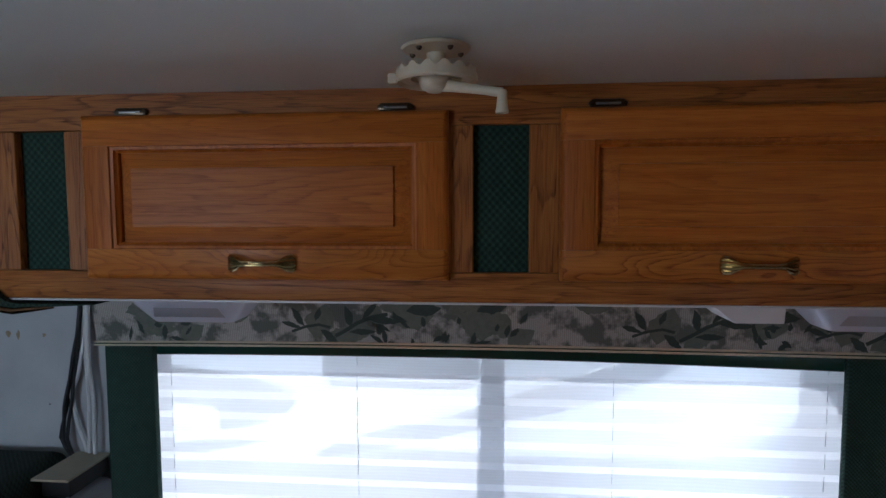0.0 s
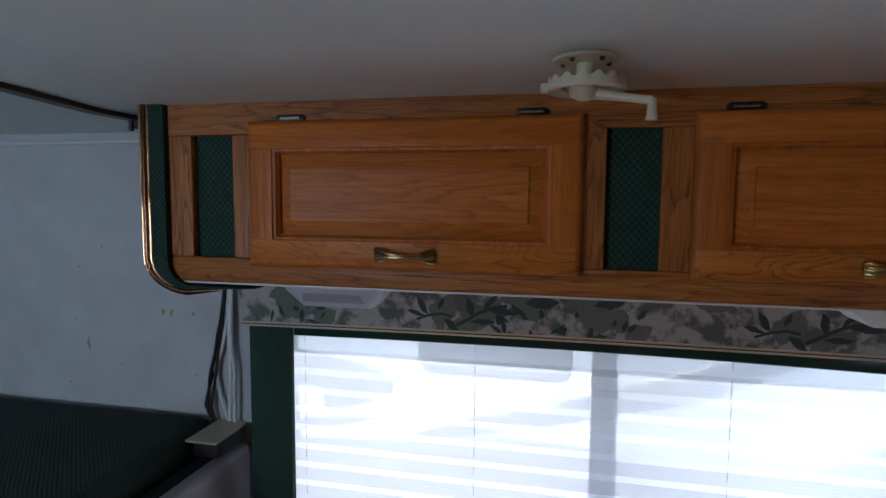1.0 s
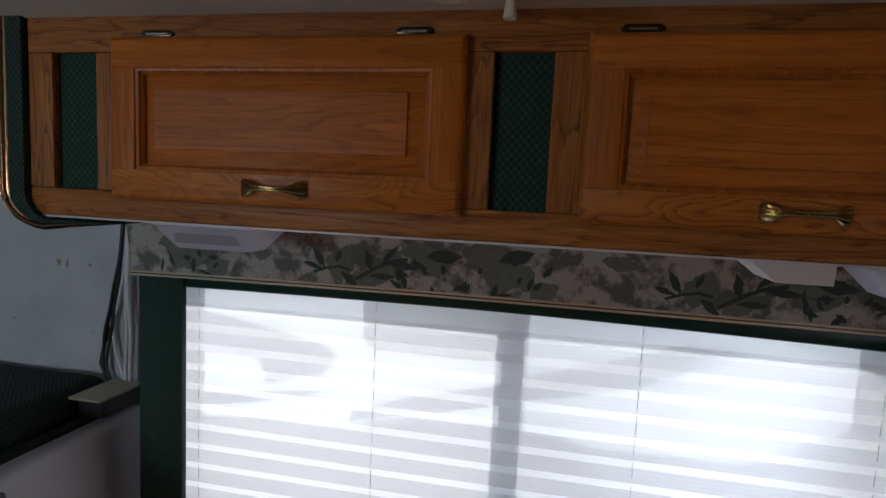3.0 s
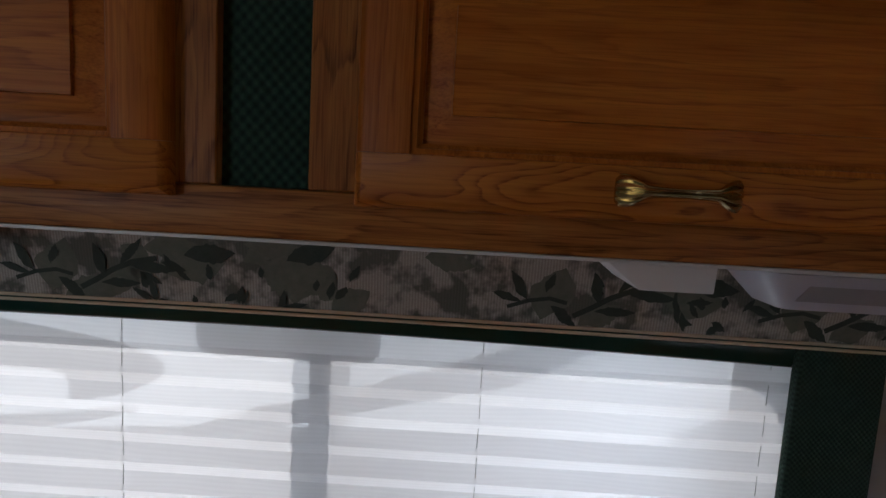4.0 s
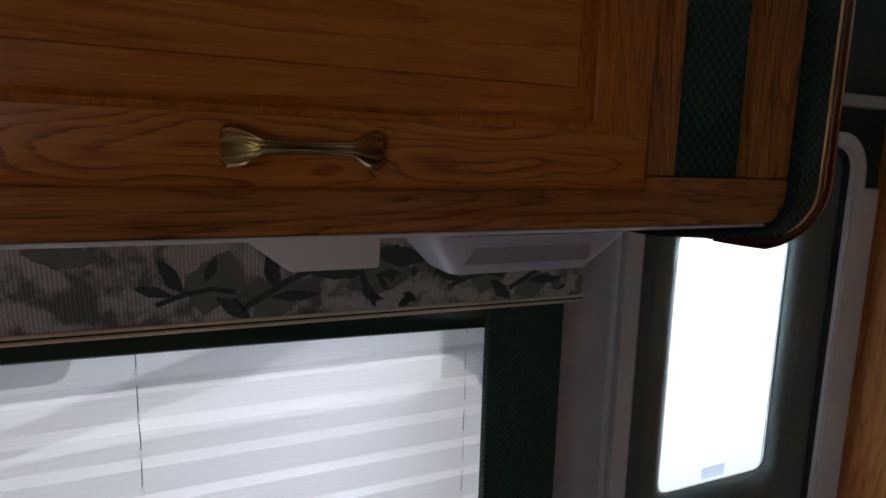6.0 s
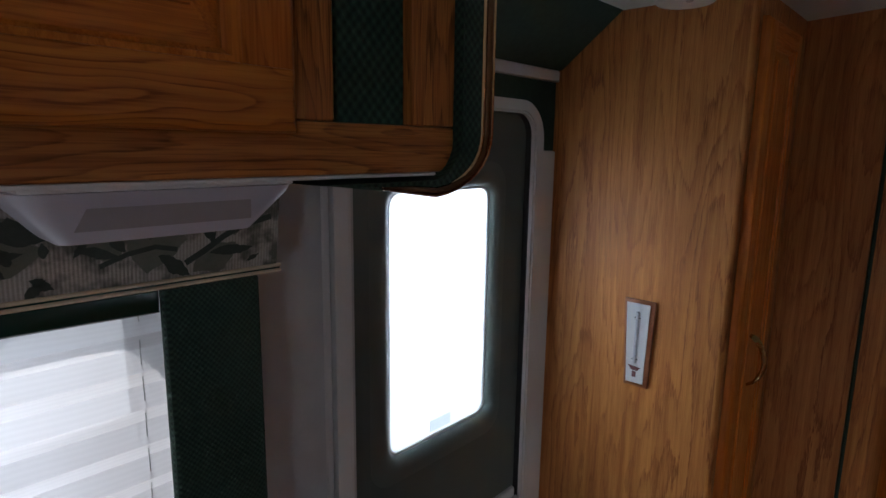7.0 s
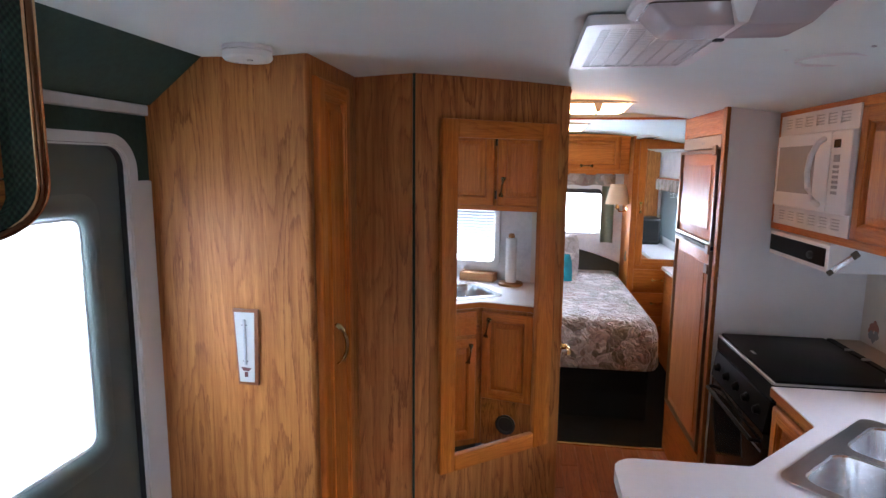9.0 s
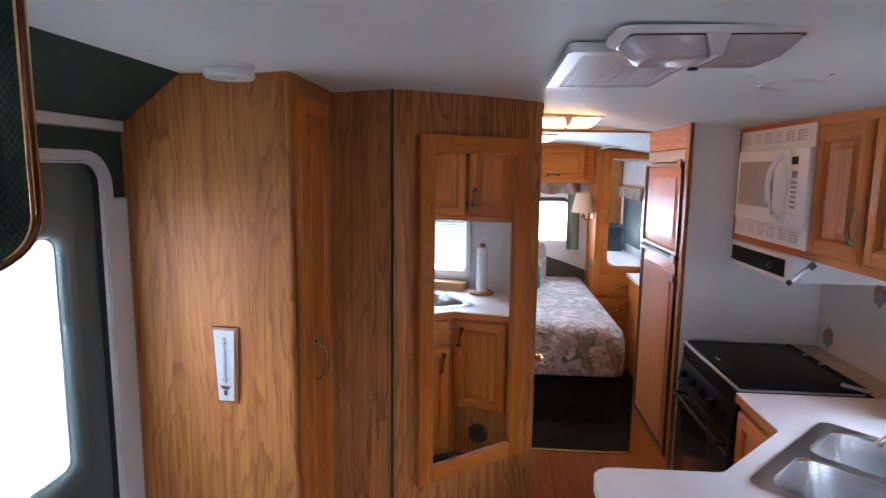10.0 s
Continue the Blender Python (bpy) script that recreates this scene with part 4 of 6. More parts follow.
# ---- loft corner ----
tr = thing("curtain_track", "dark brown curtain track on the ceiling before the loft", "curtain track", (-1.06, 0, 1.95))
part("rail", loft([[(-1.075, y, ceiling_height(y) + 0.001), (-1.045, y, ceiling_height(y) + 0.001), (-1.045, y, ceiling_height(y) - 0.010), (-1.075, y, ceiling_height(y) - 0.010)] for y in [1.10 - 0.09 * i for i in range(25)]], True, (True, True)), mottled("brown_track", (0.07, 0.055, 0.05), (0.05, 0.04, 0.036), 0.45, 30, 0.05), tr)
part("end_stop", box(-1.08, -1.04, 1.055, 1.075, 1.920, 1.942, 0.003), black_matt, tr)
part("carrier", merge(box(-1.072, -1.062, 1.03, 1.04, 1.912, 1.940, 0.002), box(-1.055, -1.046, 1.04, 1.05, 1.910, 1.940, 0.002)), black_matt, tr)
lm = thing("loft_mattress", "dark green woven loft mattress with a piped edge", "mattress", (-1.6, 0.3, 1.03))
part("cushion", box(-2.28, -1.050, 0.79, 1.305, 1.031, 1.155, 0.042, 5), bunk_cloth, lm)
part("piping", tube([(-1.9, 0.792, 1.137), (-1.12, 0.792, 1.137), (-1.085, 0.797, 1.133)], 0.004, 8), dull_metal, lm)
single("loft_mattress", box(-2.28, -1.050, -1.18, 0.78, 1.031, 1.155, 0.042, 5), bunk_cloth, "dark green woven loft cushion", "mattress", (-1.6, -0.3, 1.03))
lr = thing("loft_rail", "pale grey padded rail along the loft edge", "rail", (-0.95, 0, 1.0))
part("pad", box(-1.015, -0.945, Y_RIGHT + 0.01, 1.30, 0.80, 1.088, 0.02, 4), mottled("grey_vinyl", (0.36, 0.34, 0.36), (0.30, 0.29, 0.31), 0.5, 12, 0.15), lr)
part("cap_strip", box(-1.022, -0.985, Y_RIGHT + 0.02, 1.295, 1.082, 1.094, 0.004), carpet_dark, lr)
part("knob", moved(lathe([(0.001, 0.0), (0.014, 0.0), (0.016, 0.006), (0.010, 0.010), (0.001, 0.010)], 16), Matrix.Translation((-0.9455, 0.885, 1.045)) @ pose(0, 0, 0, 0, 90, 0)), black_matt, lr, "round black stud")
jb = thing("outlet_box", "small dark box with a beige wooden lid in the loft corner", "outlet box", (-1.0, 1.23, 1.09))
part("case", box(-1.035, -0.965, 1.17, 1.304, 1.0945, 1.136, 0.002), black_matt, jb)
part("lid", box(-1.048, -0.958, 1.155, 1.304, 1.1365, 1.1425, 0.001), mottled("beige_board", (0.46, 0.40, 0.29), (0.38, 0.33, 0.24), 0.6, 40, 0.1), jb, "beige board lid")
RUNS = (("black", [(-1.010, 1.59), (-1.017, 1.522), (-1.031, 1.412), (-1.052, 1.305), (-1.085, 1.180), (-1.040, 1.10)]),
        ("black", [(-1.004, 1.59), (-1.010, 1.522), (-1.023, 1.412), (-1.042, 1.305), (-1.064, 1.180), (-1.038, 1.10)]),
        ("black", [(-1.000, 1.59), (-1.014, 1.48), (-1.040, 1.36), (-1.064, 1.26), (-1.070, 1.180), (-1.036, 1.10)]),
        ("white", [(-1.000, 1.59), (-1.007, 1.442), (-1.027, 1.355), (-1.050, 1.290), (-1.041, 1.235), (-1.015, 1.146)]),
        ("white", [(-0.994, 1.59), (-0.998, 1.45), (-1.003, 1.376), (-1.000, 1.28), (-1.006, 1.146)]),
        ("white", [(-0.988, 1.59), (-0.992, 1.45), (-0.994, 1.37), (-0.985, 1.281), (-0.988, 1.146)]))
for k, (word, knots) in enumerate(RUNS):
    pts = []
    for (xa, za), (xb, zb) in zip(knots, knots[1:]):
        for s in range(4):
            u = s / 4
            w = u * u * (3 - 2 * u)
            pts.append((xa + (xb - xa) * (0.5 * u + 0.5 * w), 1.296 - 0.0045 * (k % 3), za + (zb - za) * u))
    pts.append((knots[-1][0], 1.296 - 0.0045 * (k % 3), knots[-1][1]))
    single("cable", tube(pts, 0.0042 if word == "black" else 0.0050, 8), rubber if word == "black" else cable_white, word + " cable running down the loft corner", "cable", (-1.0, 1.29, 1.14), "cables in the loft corner")


def stain(x, z, w, h, seed, wall):
    rs = random.Random(seed)
    pts = [(x + w * math.cos(2 * math.pi * i / 11) * rs.uniform(0.5, 1.1), z + h * math.sin(2 * math.pi * i / 11) * rs.uniform(0.5, 1.1)) for i in range(11)]
    part("stain", prism(pts, "y", 1.3088, 1.3094), stain_brown, wall)


wall_marks = thing("wall_marks", "brown glue stains and nail holes on the loft wall", "stain", (-1.3, 1.309, 1.4), kind="structure")
for i, (x, z, w, h) in enumerate(((-1.222, 1.44, 0.008, 0.010), (-1.195, 1.437, 0.006, 0.013), (-1.125, 1.437, 0.006, 0.006), (-1.48, 1.335, 0.005, 0.019), (-1.475, 1.325, 0.004, 0.010))):
    stain(x, z, w, h, i, wall_marks)
for x, z in ((-1.52, 1.405), (-1.37, 1.275), (-1.12, 1.26), (-1.55, 1.21), (-1.51, 1.20), (-1.42, 1.62), (-1.5, 1.56)):
    part("nail_hole", moved(lathe([(0.001, 0), (0.0022, 0), (0.0018, 0.0006), (0.001, 0.0006)], 8), Matrix.Translation((x, 1.3094, z)) @ pose(0, 0, 0, 90)), black_matt, wall_marks)

# ---- entry door ----
FX = 1.703
fr = thing("door_frame", "white rounded aluminium frame of the entry door", "door frame", (1.4, 1.3, 0), kind="structure")
# jamb is black to paint in the dark gap beside the door
for kind_, o, w, y0, y1, look_ in (("flange", 0.0, 0.031, 1.294, 1.3095, frame_white), ("lip", 0.0328, 0.006, 1.296, 1.306, frame_white), ("jamb", 0.030, 0.010, 1.3068, 1.345, black_matt)):
    outer = round_rect(1.045 + o, FX - o, 0.0, 1.738 - o * 0.8, 0.093 - o, 8, (0, 0, 1, 1))
    inner = round_rect(1.045 + o + w, FX - o - w, 0.004, 1.738 - (o + w) * 0.8, 0.093 - o - w, 8, (0, 0, 1, 1))
    part(kind_, holed(outer, [inner], "y", y0, y1), look_, fr)
ed = thing("entry_door", "dark grey moulded entry door with a bright window", "door", (1.4, 1.35, 0))
part("slab", holed(round_rect(1.094, 1.694, 0.01, 1.707, 0.06, 6, (0, 0, 1, 1)), [round_rect(1.148, 1.584, 0.896, 1.590, 0.06)], "y", 1.322, 1.360), door_grey, ed)
# hidden ring, added to stop light leaking round the slab
part("weather_strip", holed(round_rect(1.070, 1.725, 0.0, 1.735, 0.08, 6, (0, 0, 1, 1)), [round_rect(1.125, 1.665, 0.05, 1.675, 0.06, 6, (0, 0, 1, 1))], "y", 1.3612, 1.3750), black_matt, ed, "dark ring added behind the door edge against leaking light")


def ring_at(u0, u1, v0, v1, r, y):
    return [(u, y, v) for u, v in round_rect(u0, u1, v0, v1, r)]


RINGS = ((0.0, 1.330), (0.0, 1.3218), (0.08, 1.3220), (0.40, 1.3235), (0.62, 1.3265), (0.80, 1.3320), (0.92, 1.3395), (0.98, 1.3480), (1.0, 1.356))
part("window_surround", loft([ring_at(1.1465 + 0.073 * k, 1.5855 - 0.037 * k, 0.8945 + 0.050 * k, 1.5915 - 0.062 * k, 0.06 - 0.03 * k, y) for k, y in RINGS], True), moulded_grey, ed, "sloping moulded surround of the door window")
part("gasket", loft([ring_at(1.2165 + e, 1.5515 - e, 0.9415 + e, 1.5325 - e, 0.032 - e * 0.7, y) for e, y in ((0, 1.344), (0, 1.350), (0.006, 1.350), (0.006, 1.3455), (0, 1.344))], True), grey_plastic, ed)
pane = part("pane", box(1.2175, 1.5505, 1.351, 1.354, 0.9425, 1.5315), door_pane, ed, "frosted white glass")
part("sticker", box(1.355, 1.425, 1.3500, 1.3508, 0.954, 0.982), translucent("pale_sticker", (0.74, 0.76, 0.80), 0.85), ed, "small pale sticker on the glass")
sd = thing("screen_door_bar", "white push bar across the entry door", "push bar", (1.4, 1.31, 0.67))
part("bar", box(1.10, 1.66, 1.312, 1.328, 0.655, 0.690, 0.004), frame_white, sd)
part("latch", box(1.60, 1.66, 1.290, 1.312, 0.60, 0.67, 0.006), frame_white, sd)
part("latch_window", box(1.56, 1.598, 1.304, 1.327, 0.59, 0.652, 0.004), black_matt, sd)

# ---- wardrobe by the door ----
WX, WY = 1.765, 0.838
wd = thing("wardrobe", "tall brown oak-grain wardrobe by the entry door", "wardrobe", (1.97, 1.07, 0))
zc = ceiling_height(1.0) + 0.004
side = [(WY + 0.012, 0.0), (1.3085, 0.0), (1.3085, 1.818), (1.130, zc), (WY + 0.012, ceiling_height(WY) + 0.004)]
part("side_panel", prism(side, "x", WX, WX + 0.016), panel_z, wd)
part("corner_post", moved(lathe([(0.0125, 0.0), (0.0125, ceiling_height(WY) + 0.002)], 16), Matrix.Translation((WX + 0.0125, WY + 0.0125, 0))), panel_z, wd, "rounded corner bead")
part("front_frame", box(WX + 0.0125, 2.184, WY, WY + 0.02, 0, 1.975), frame_z, wd)
D = Matrix.Translation((0, WY - 0.001, 0))
wdoor = joined_door(wd, 1.793, 0.10, 0.275, 1.798, D, 0.055, 0.02, ("x", "z", "z"))
part("handle", moved(bow_handle(0.125, 0.034), D @ Matrix.Translation((1.889, -0.02, 1.135)) @ pose(0, 0, 0, 0, 84, 0)), brass, wdoor, "brass bow handle")
th = thing("thermometer", "white tapered wall thermometer on a brown wooden board", "thermometer", (1.76, 1.035, 1.15))
part("board", prism([(0.995, 1.264), (1.073, 1.264), (1.063, 1.043), (1.001, 1.043)], "x", 1.7565, 1.7648, 0.0025), mottled("stained_board", (0.28, 0.095, 0.033), (0.21, 0.07, 0.025), 0.4, 40, 0.1), th)
part("face", prism([(1.007, 1.255), (1.066, 1.255), (1.056, 1.053), (1.013, 1.053)], "x", 1.7545, 1.7568), white_plastic, th, "white scale plate")
part("tube", tube([(1.7530, 1.036, 1.235), (1.7530, 1.036, 1.105)], 0.0045, 8), material("tube_glass", (0.62, 0.64, 0.66), 0.1), th)
for z in (1.218, 1.113):
    part("tube_clip", box(1.7508, 1.7548, 1.029, 1.043, z, z + 0.003), ink_grey, th)
part("emblem", merge(prism([(1.020, 1.094), (1.052, 1.097), (1.044, 1.086), (1.028, 1.085)], "x", 1.7535, 1.7547), box(1.7535, 1.7547, 1.031, 1.041, 1.068, 1.083)), ink_red, th, "small dark red emblem")

# ---- smoke alarm ----
sx, sy = 1.655, 0.945
sm = thing("smoke_alarm", "round white smoke alarm on the ceiling", "smoke alarm", (sx, sy, ceiling_height(sy)))
T = Matrix.Translation((sx, sy, ceiling_height(sy) + 0.001))
part("base", moved(lathe([(0.001, 0.0), (0.058, 0.0), (0.060, -0.010), (0.052, -0.012), (0.001, -0.012)], 36), T), white_plastic, sm)
part("cover", moved(lathe([(0.052, -0.011), (0.058, -0.014), (0.059, -0.027), (0.054, -0.033), (0.030, -0.036), (0.001, -0.036)], 36), T), white_plastic, sm)
part("test_button", moved(lathe([(0.001, -0.0355), (0.008, -0.0365), (0.006, -0.039), (0.001, -0.039)], 12), T @ Matrix.Translation((-0.03, -0.02, 0))), grey_plastic, sm)

# ---- mirror door in the diagonal wall ----
ang = math.degrees(math.atan2(DIAG.y, DIAG.x))
MD = Matrix.Translation((P1.x + NORM.x * 0.003, P1.y + NORM.y * 0.003, 0)) @ pose(0, 0, 0, 0, 0, ang - 2.1)
md = thing("mirror_door", "honey oak framed mirror on the diagonal wall", "mirror", m=MD)
S0, S1, Z0, Z1, SW, SR = 0.095, 0.602, 0.545, 1.822, 0.062, 0.078
for a, b in ((S0, S0 + SW), (S1 - SR, S1)):
    part("stile", box(a, b, -0.024, 0, Z0, Z1, 0.004, 2), oak_z, md, local=True)
for a in (Z0, Z1 - SW):
    part("rail", box(S0 + SW + 0.0005, S1 - SR - 0.0005, -0.0235, 0, a, a + SW, 0.004, 2), oak_x, md, local=True)
part("mirror", box(S0 + SW - 0.004, S1 - SR + 0.004, -0.010, -0.004, Z0 + SW - 0.004, Z1 - SW + 0.004), mirror_glass, md, "clear mirror glass", local=True, smooth=False)
kn = thing("door_lever", "polished brass lever at the edge of the hall wall", "door handle", (2.72, 0.10, 0.9))
part("rose", moved(lathe([(0.026, 0), (0.026, 0.006), (0.012, 0.010), (0.010, 0.03)], 20), Matrix.Translation((2.72, HALL, 0.90)) @ pose(0, 0, 0, 90)), bright_brass, kn)
part("lever", tube([(2.72, 0.085, 0.90), (2.70, 0.076, 0.902), (2.66, 0.074, 0.904), (2.625, 0.078, 0.903)], 0.009, 10), bright_brass, kn)

# ---- ceiling fittings ----
def double_lamp(name, label, x, y, z, lens_mat, group):
    lamp = thing(name, label, "ceiling lamp", (x, y, z), group=group)
    w, d = 0.350, 0.15
    def ring(k, kz, r=0.03):
        return [(u, v, z - kz) for u, v in round_rect(x - d / 2 * k, x + d / 2 * k, y - w / 2 - 0.0 + (1 - k) * 0.16, y + w / 2 - (1 - k) * 0.16, r * k, 4)]
    part("frame", loft([ring(1.0, -0.003), ring(1.0, 0.007), ring(0.98, 0.011), ring(0.94, 0.011)], True, (True, True)), white_plastic, lamp)
    for s in (-1, 1):
        y0, y1 = sorted((y + s * 0.0165, y + s * 0.152))
        top_ = round_rect(x - 0.066, x + 0.066, y0, y1, 0.014, 4)
        def low(f):
            return round_rect(x - 0.066 + f * 0.22, x + 0.066 - f * 0.22, y0 + (f if s < 0 else -f * 0.25), y1 - (f if s > 0 else -f * 0.25), 0.012, 4)
        part("lens", loft([[(u, v, z - 0.010) for u, v in top_], [(u, v, z - 0.020) for u, v in low(0.008)], [(u, v, z - 0.047) for u, v in low(0.034)], [(u, v, z - 0.050) for u, v in low(0.042)]], True, (False, True)), lens_mat, lamp)
        seam = [[(u, v, zz) for u, v in round_rect(x - 0.066 - e, x + 0.066 + e, y0 - e, y1 + e, 0.014, 4)] for e, zz in ((0.0002, z - 0.0105), (0.0002, z - 0.0135), (0.0022, z - 0.0128), (0.0022, z - 0.0105))]
        part("seam", loft(seam, True), bronze, lamp)
    part("bridge", prism([(y - 0.0225, z - 0.009), (y + 0.0225, z - 0.009), (y + 0.008, z - 0.049), (y - 0.008, z - 0.049)], "x", x - 0.070, x + 0.070, 0.002), white_plastic, lamp)
    part("switch", box(x + 0.055, x + 0.070, y - 0.009, y + 0.009, z - 0.054, z - 0.0495, 0.001), black_matt, lamp)
    return lamp


double_lamp("ceiling_lamp", "white double ceiling lamp with clear ribbed lenses, switched off", 1.44, -0.088, 1.959, lens_clear, "ceiling lamps")
double_lamp("ceiling_lamp", "white double ceiling lamp glowing warm in the hall", 3.14, -0.045, 1.964, lit_lens, "ceiling lamps")
double_lamp("ceiling_lamp", "white double ceiling lamp glowing warm over the bed", 4.55, 0.02, 1.962, lit_lens, "ceiling lamps")
ac = thing("air_vent", "white slatted ceiling air vent", "vent", (1.83, 0.0, 1.96))
zv = 1.966
part("frame", holed(round_rect(1.525, 2.06, -0.17, 0.155, 0.02, 4), [round_rect(1.558, 2.03, -0.137, 0.122, 0.01, 3)], "z", zv - 0.020, zv), white_plastic, ac)
part("backing", box(1.555, 2.033, -0.14, 0.125, zv - 0.0085, zv + 0.002), white_plastic, ac)
for i in range(27):
    x = 1.561 + i * 0.0175
    part("slat", box(x, x + 0.0095, -0.1365, 0.1215, zv - 0.0160, zv - 0.0130), white_plastic, ac)
for i in range(7):
    y = -0.120 + i * 0.0365
    part("rib", box(1.5585, 2.0295, y, y + 0.0032, zv - 0.0185, zv - 0.0162), white_plastic, ac)
single("ceiling_ring", moved(lathe([(0.076, 0.0), (0.078, -0.005), (0.082, -0.006), (0.085, 0.0)], 40, (False, False)), Matrix.Translation((1.905, -0.48, ceiling_height(-0.48) + 0.0005))), white_plastic, "thin white plastic ring on the ceiling", "ceiling ring", (1.905, -0.48, 1.94))

for x, y, look_, word in ((1.739, -0.484, grey_plastic, "grey"), (1.842, -0.344, white_plastic, "white")):
    single("ceiling_screw", moved(lathe([(0.001, 0.0), (0.006, 0.0), (0.005, -0.003), (0.001, -0.004)], 12), Matrix.Translation((x, y, ceiling_height(y) + 0.0005))), look_, "small %s screw cap on the ceiling" % word, "screw", (x, y, ceiling_height(y)), "screw caps on the ceiling")
bv = thing("ceiling_vent", "small dark slotted vent on the bedroom ceiling", "vent", (5.3, -0.70, 1.91))
zb = ceiling_height(-0.70)
part("frame", holed(round_rect(5.10, 5.52, -0.785, -0.625, 0.05, 5), [round_rect(5.13, 5.49, -0.760, -0.650, 0.035, 5)], "z", zb - 0.014, zb + 0.004), white_plastic, bv)
part("backing", box(5.12, 5.50, -0.765, -0.645, zb - 0.004, zb + 0.002), black_matt, bv)
for i in range(6):
    part("slat", box(5.13 + i * 0.062, 5.142 + i * 0.062, -0.760, -0.650, zb - 0.012, zb - 0.005), black_matt, bv)

# ---- kitchen: counter, sink, base units ----
CT = 0.92
e1, e2 = Vector((1, -1)) / math.sqrt(2), Vector((-1, -1)) / math.sqrt(2)
SO = Vector((1.700, -0.352))


def sink_xy(u, v):
    p = SO + e1 * u + e2 * v
    return (p.x, p.y)


corner = [(1.745 - 0.06 + 0.06 * math.cos(radians(a)), 0.028 - 0.06 + 0.06 * math.sin(radians(a))) for a in (0, 22, 45, 68, 90)]
top_outline = [(2.332, Y_RIGHT), (2.332, -0.587), (2.030, -0.587), (2.018, -0.583), (1.772, -0.340), (1.757, -0.325), (1.750, -0.31)] + corner + [(1.16, 0.028), (1.12, -0.02), (1.12, Y_RIGHT)]
hole = [sink_xy(u, v) for u, v in round_rect(0.02, 0.55, 0.02, 0.41, 0.03, 3)]
ct = thing("countertop", "pale grey-beige laminate countertop with a peninsula", "countertop", (1.7, -0.7, 0.88))
part("slab", holed(top_outline, [hole], "z", CT - 0.035, CT), laminate, ct)
part("edge_band", loft([[(x, y, CT - 0.034), (x, y, CT - 0.004)] for x, y in [(2.3335, -0.5855), (2.030, -0.5855), (2.0175, -0.5815), (1.7735, -0.3385), (1.7585, -0.3235), (1.7515, -0.31)] + [(x + 0.0015, y + 0.0015) for x, y in corner]], False), oak_x, ct, "oak edge band")
# strip is coloured tan, the tint that light gives the counter here
part("back_strip", box(2.334, 2.975, Y_RIGHT, -1.065, CT - 0.03, CT, 0.001), mottled("tan_ledge", (0.50, 0.38, 0.26), (0.44, 0.33, 0.22), 0.4, 30, 0.05), ct, "counter strip behind the range, tan as light tints it")

sk = thing("double_sink", "stainless steel double sink set in the corner counter", "sink", (*sink_xy(0.28, 0.2), 0.8))
B1, B2 = (0.035, 0.270, 0.038, 0.372), (0.300, 0.535, 0.038, 0.372)


def loop(b, inset, z, r):
    return [(*sink_xy(u, v), z) for u, v in round_rect(b[0] + inset, b[1] - inset, b[2] + inset, b[3] - inset, r, 5)]


def flat_loop(b, r):
    return [sink_xy(u, v) for u, v in round_rect(*b, r, 5)]


part("rim", holed(flat_loop((0, 0.57, 0, 0.43), 0.035), [flat_loop(B1, 0.05), flat_loop(B2, 0.05)], "z", CT + 0.0005, CT + 0.006), steel, sk)
for b in (B1, B2):
    part("bowl", loft([loop(b, -0.002, CT + 0.0055, 0.052), loop(b, 0.004, CT + 0.001, 0.05), loop(b, 0.012, CT - 0.05, 0.05), loop(b, 0.022, CT - 0.125, 0.05), loop(b, 0.045, CT - 0.145, 0.045), loop(b, 0.09, CT - 0.148, 0.02)], True, (False, True)), steel, sk)
    c = sink_xy((b[0] + b[1]) / 2, (b[2] + b[3]) / 2)
    part("drain", moved(lathe([(0.001, 0), (0.012, 0.0), (0.034, 0.003), (0.036, 0.0)], 24, (True, False)), Matrix.Translation((*c, CT - 0.147))), dull_metal, sk)
fx, fy = sink_xy(0.285, 0.402)
fa = thing("faucet", "chrome sink faucet with a low swivel spout", "faucet", (fx, fy, CT))
part("base", moved(lathe([(0.028, 0), (0.028, 0.008), (0.018, 0.02), (0.014, 0.06), (0.012, 0.07)], 20), Matrix.Translation((fx, fy, CT + 0.006))), steel, fa)
part("spout", tube([(fx, fy, CT + 0.07), (fx + 0.02, fy + 0.02, CT + 0.105), (fx + 0.07, fy + 0.07, CT + 0.125), (fx + 0.13, fy + 0.13, CT + 0.115), (fx + 0.14, fy + 0.14, CT + 0.095)], 0.010, 10), steel, fa)
for s in (-1, 1):
    hx, hy = sink_xy(0.285 + s * 0.085, 0.402)
    part("tap_handle", moved(lathe([(0.020, 0), (0.018, 0.012), (0.010, 0.02), (0.018, 0.03), (0.019, 0.045), (0.001, 0.05)], 14), Matrix.Translation((hx, hy, CT + 0.006))), steel, fa)

# base units: peninsula, diagonal under the sink, straight beside the range
bu = thing("base_cabinet", "honey oak base cabinet under the diagonal sink", "cabinet", (1.7, -0.6, 0))
b0, b1 = Vector((1.735, -0.345)), Vector((2.020, -0.605))
bd = (b1 - b0).normalized()
BM = Matrix.Translation((b1.x, b1.y, 0)) @ pose(0, 0, 0, 0, 0, math.degrees(math.atan2(-bd.y, -bd.x)))
blen = (b1 - b0).length
part("body", prism([tuple(b0), tuple(b1), (2.020, -1.19), (1.14, -1.19), (1.14, 0.0), (1.735, 0.0)], "z", 0.08, CT - 0.19), frame_z, bu)
part("upper_rim", prism([tuple(b0), tuple(b1), tuple(b1 + Vector((-0.02, -0.02))), tuple(b0 + Vector((-0.02, -0.02)))], "z", CT - 0.19, CT - 0.036), frame_x, bu)
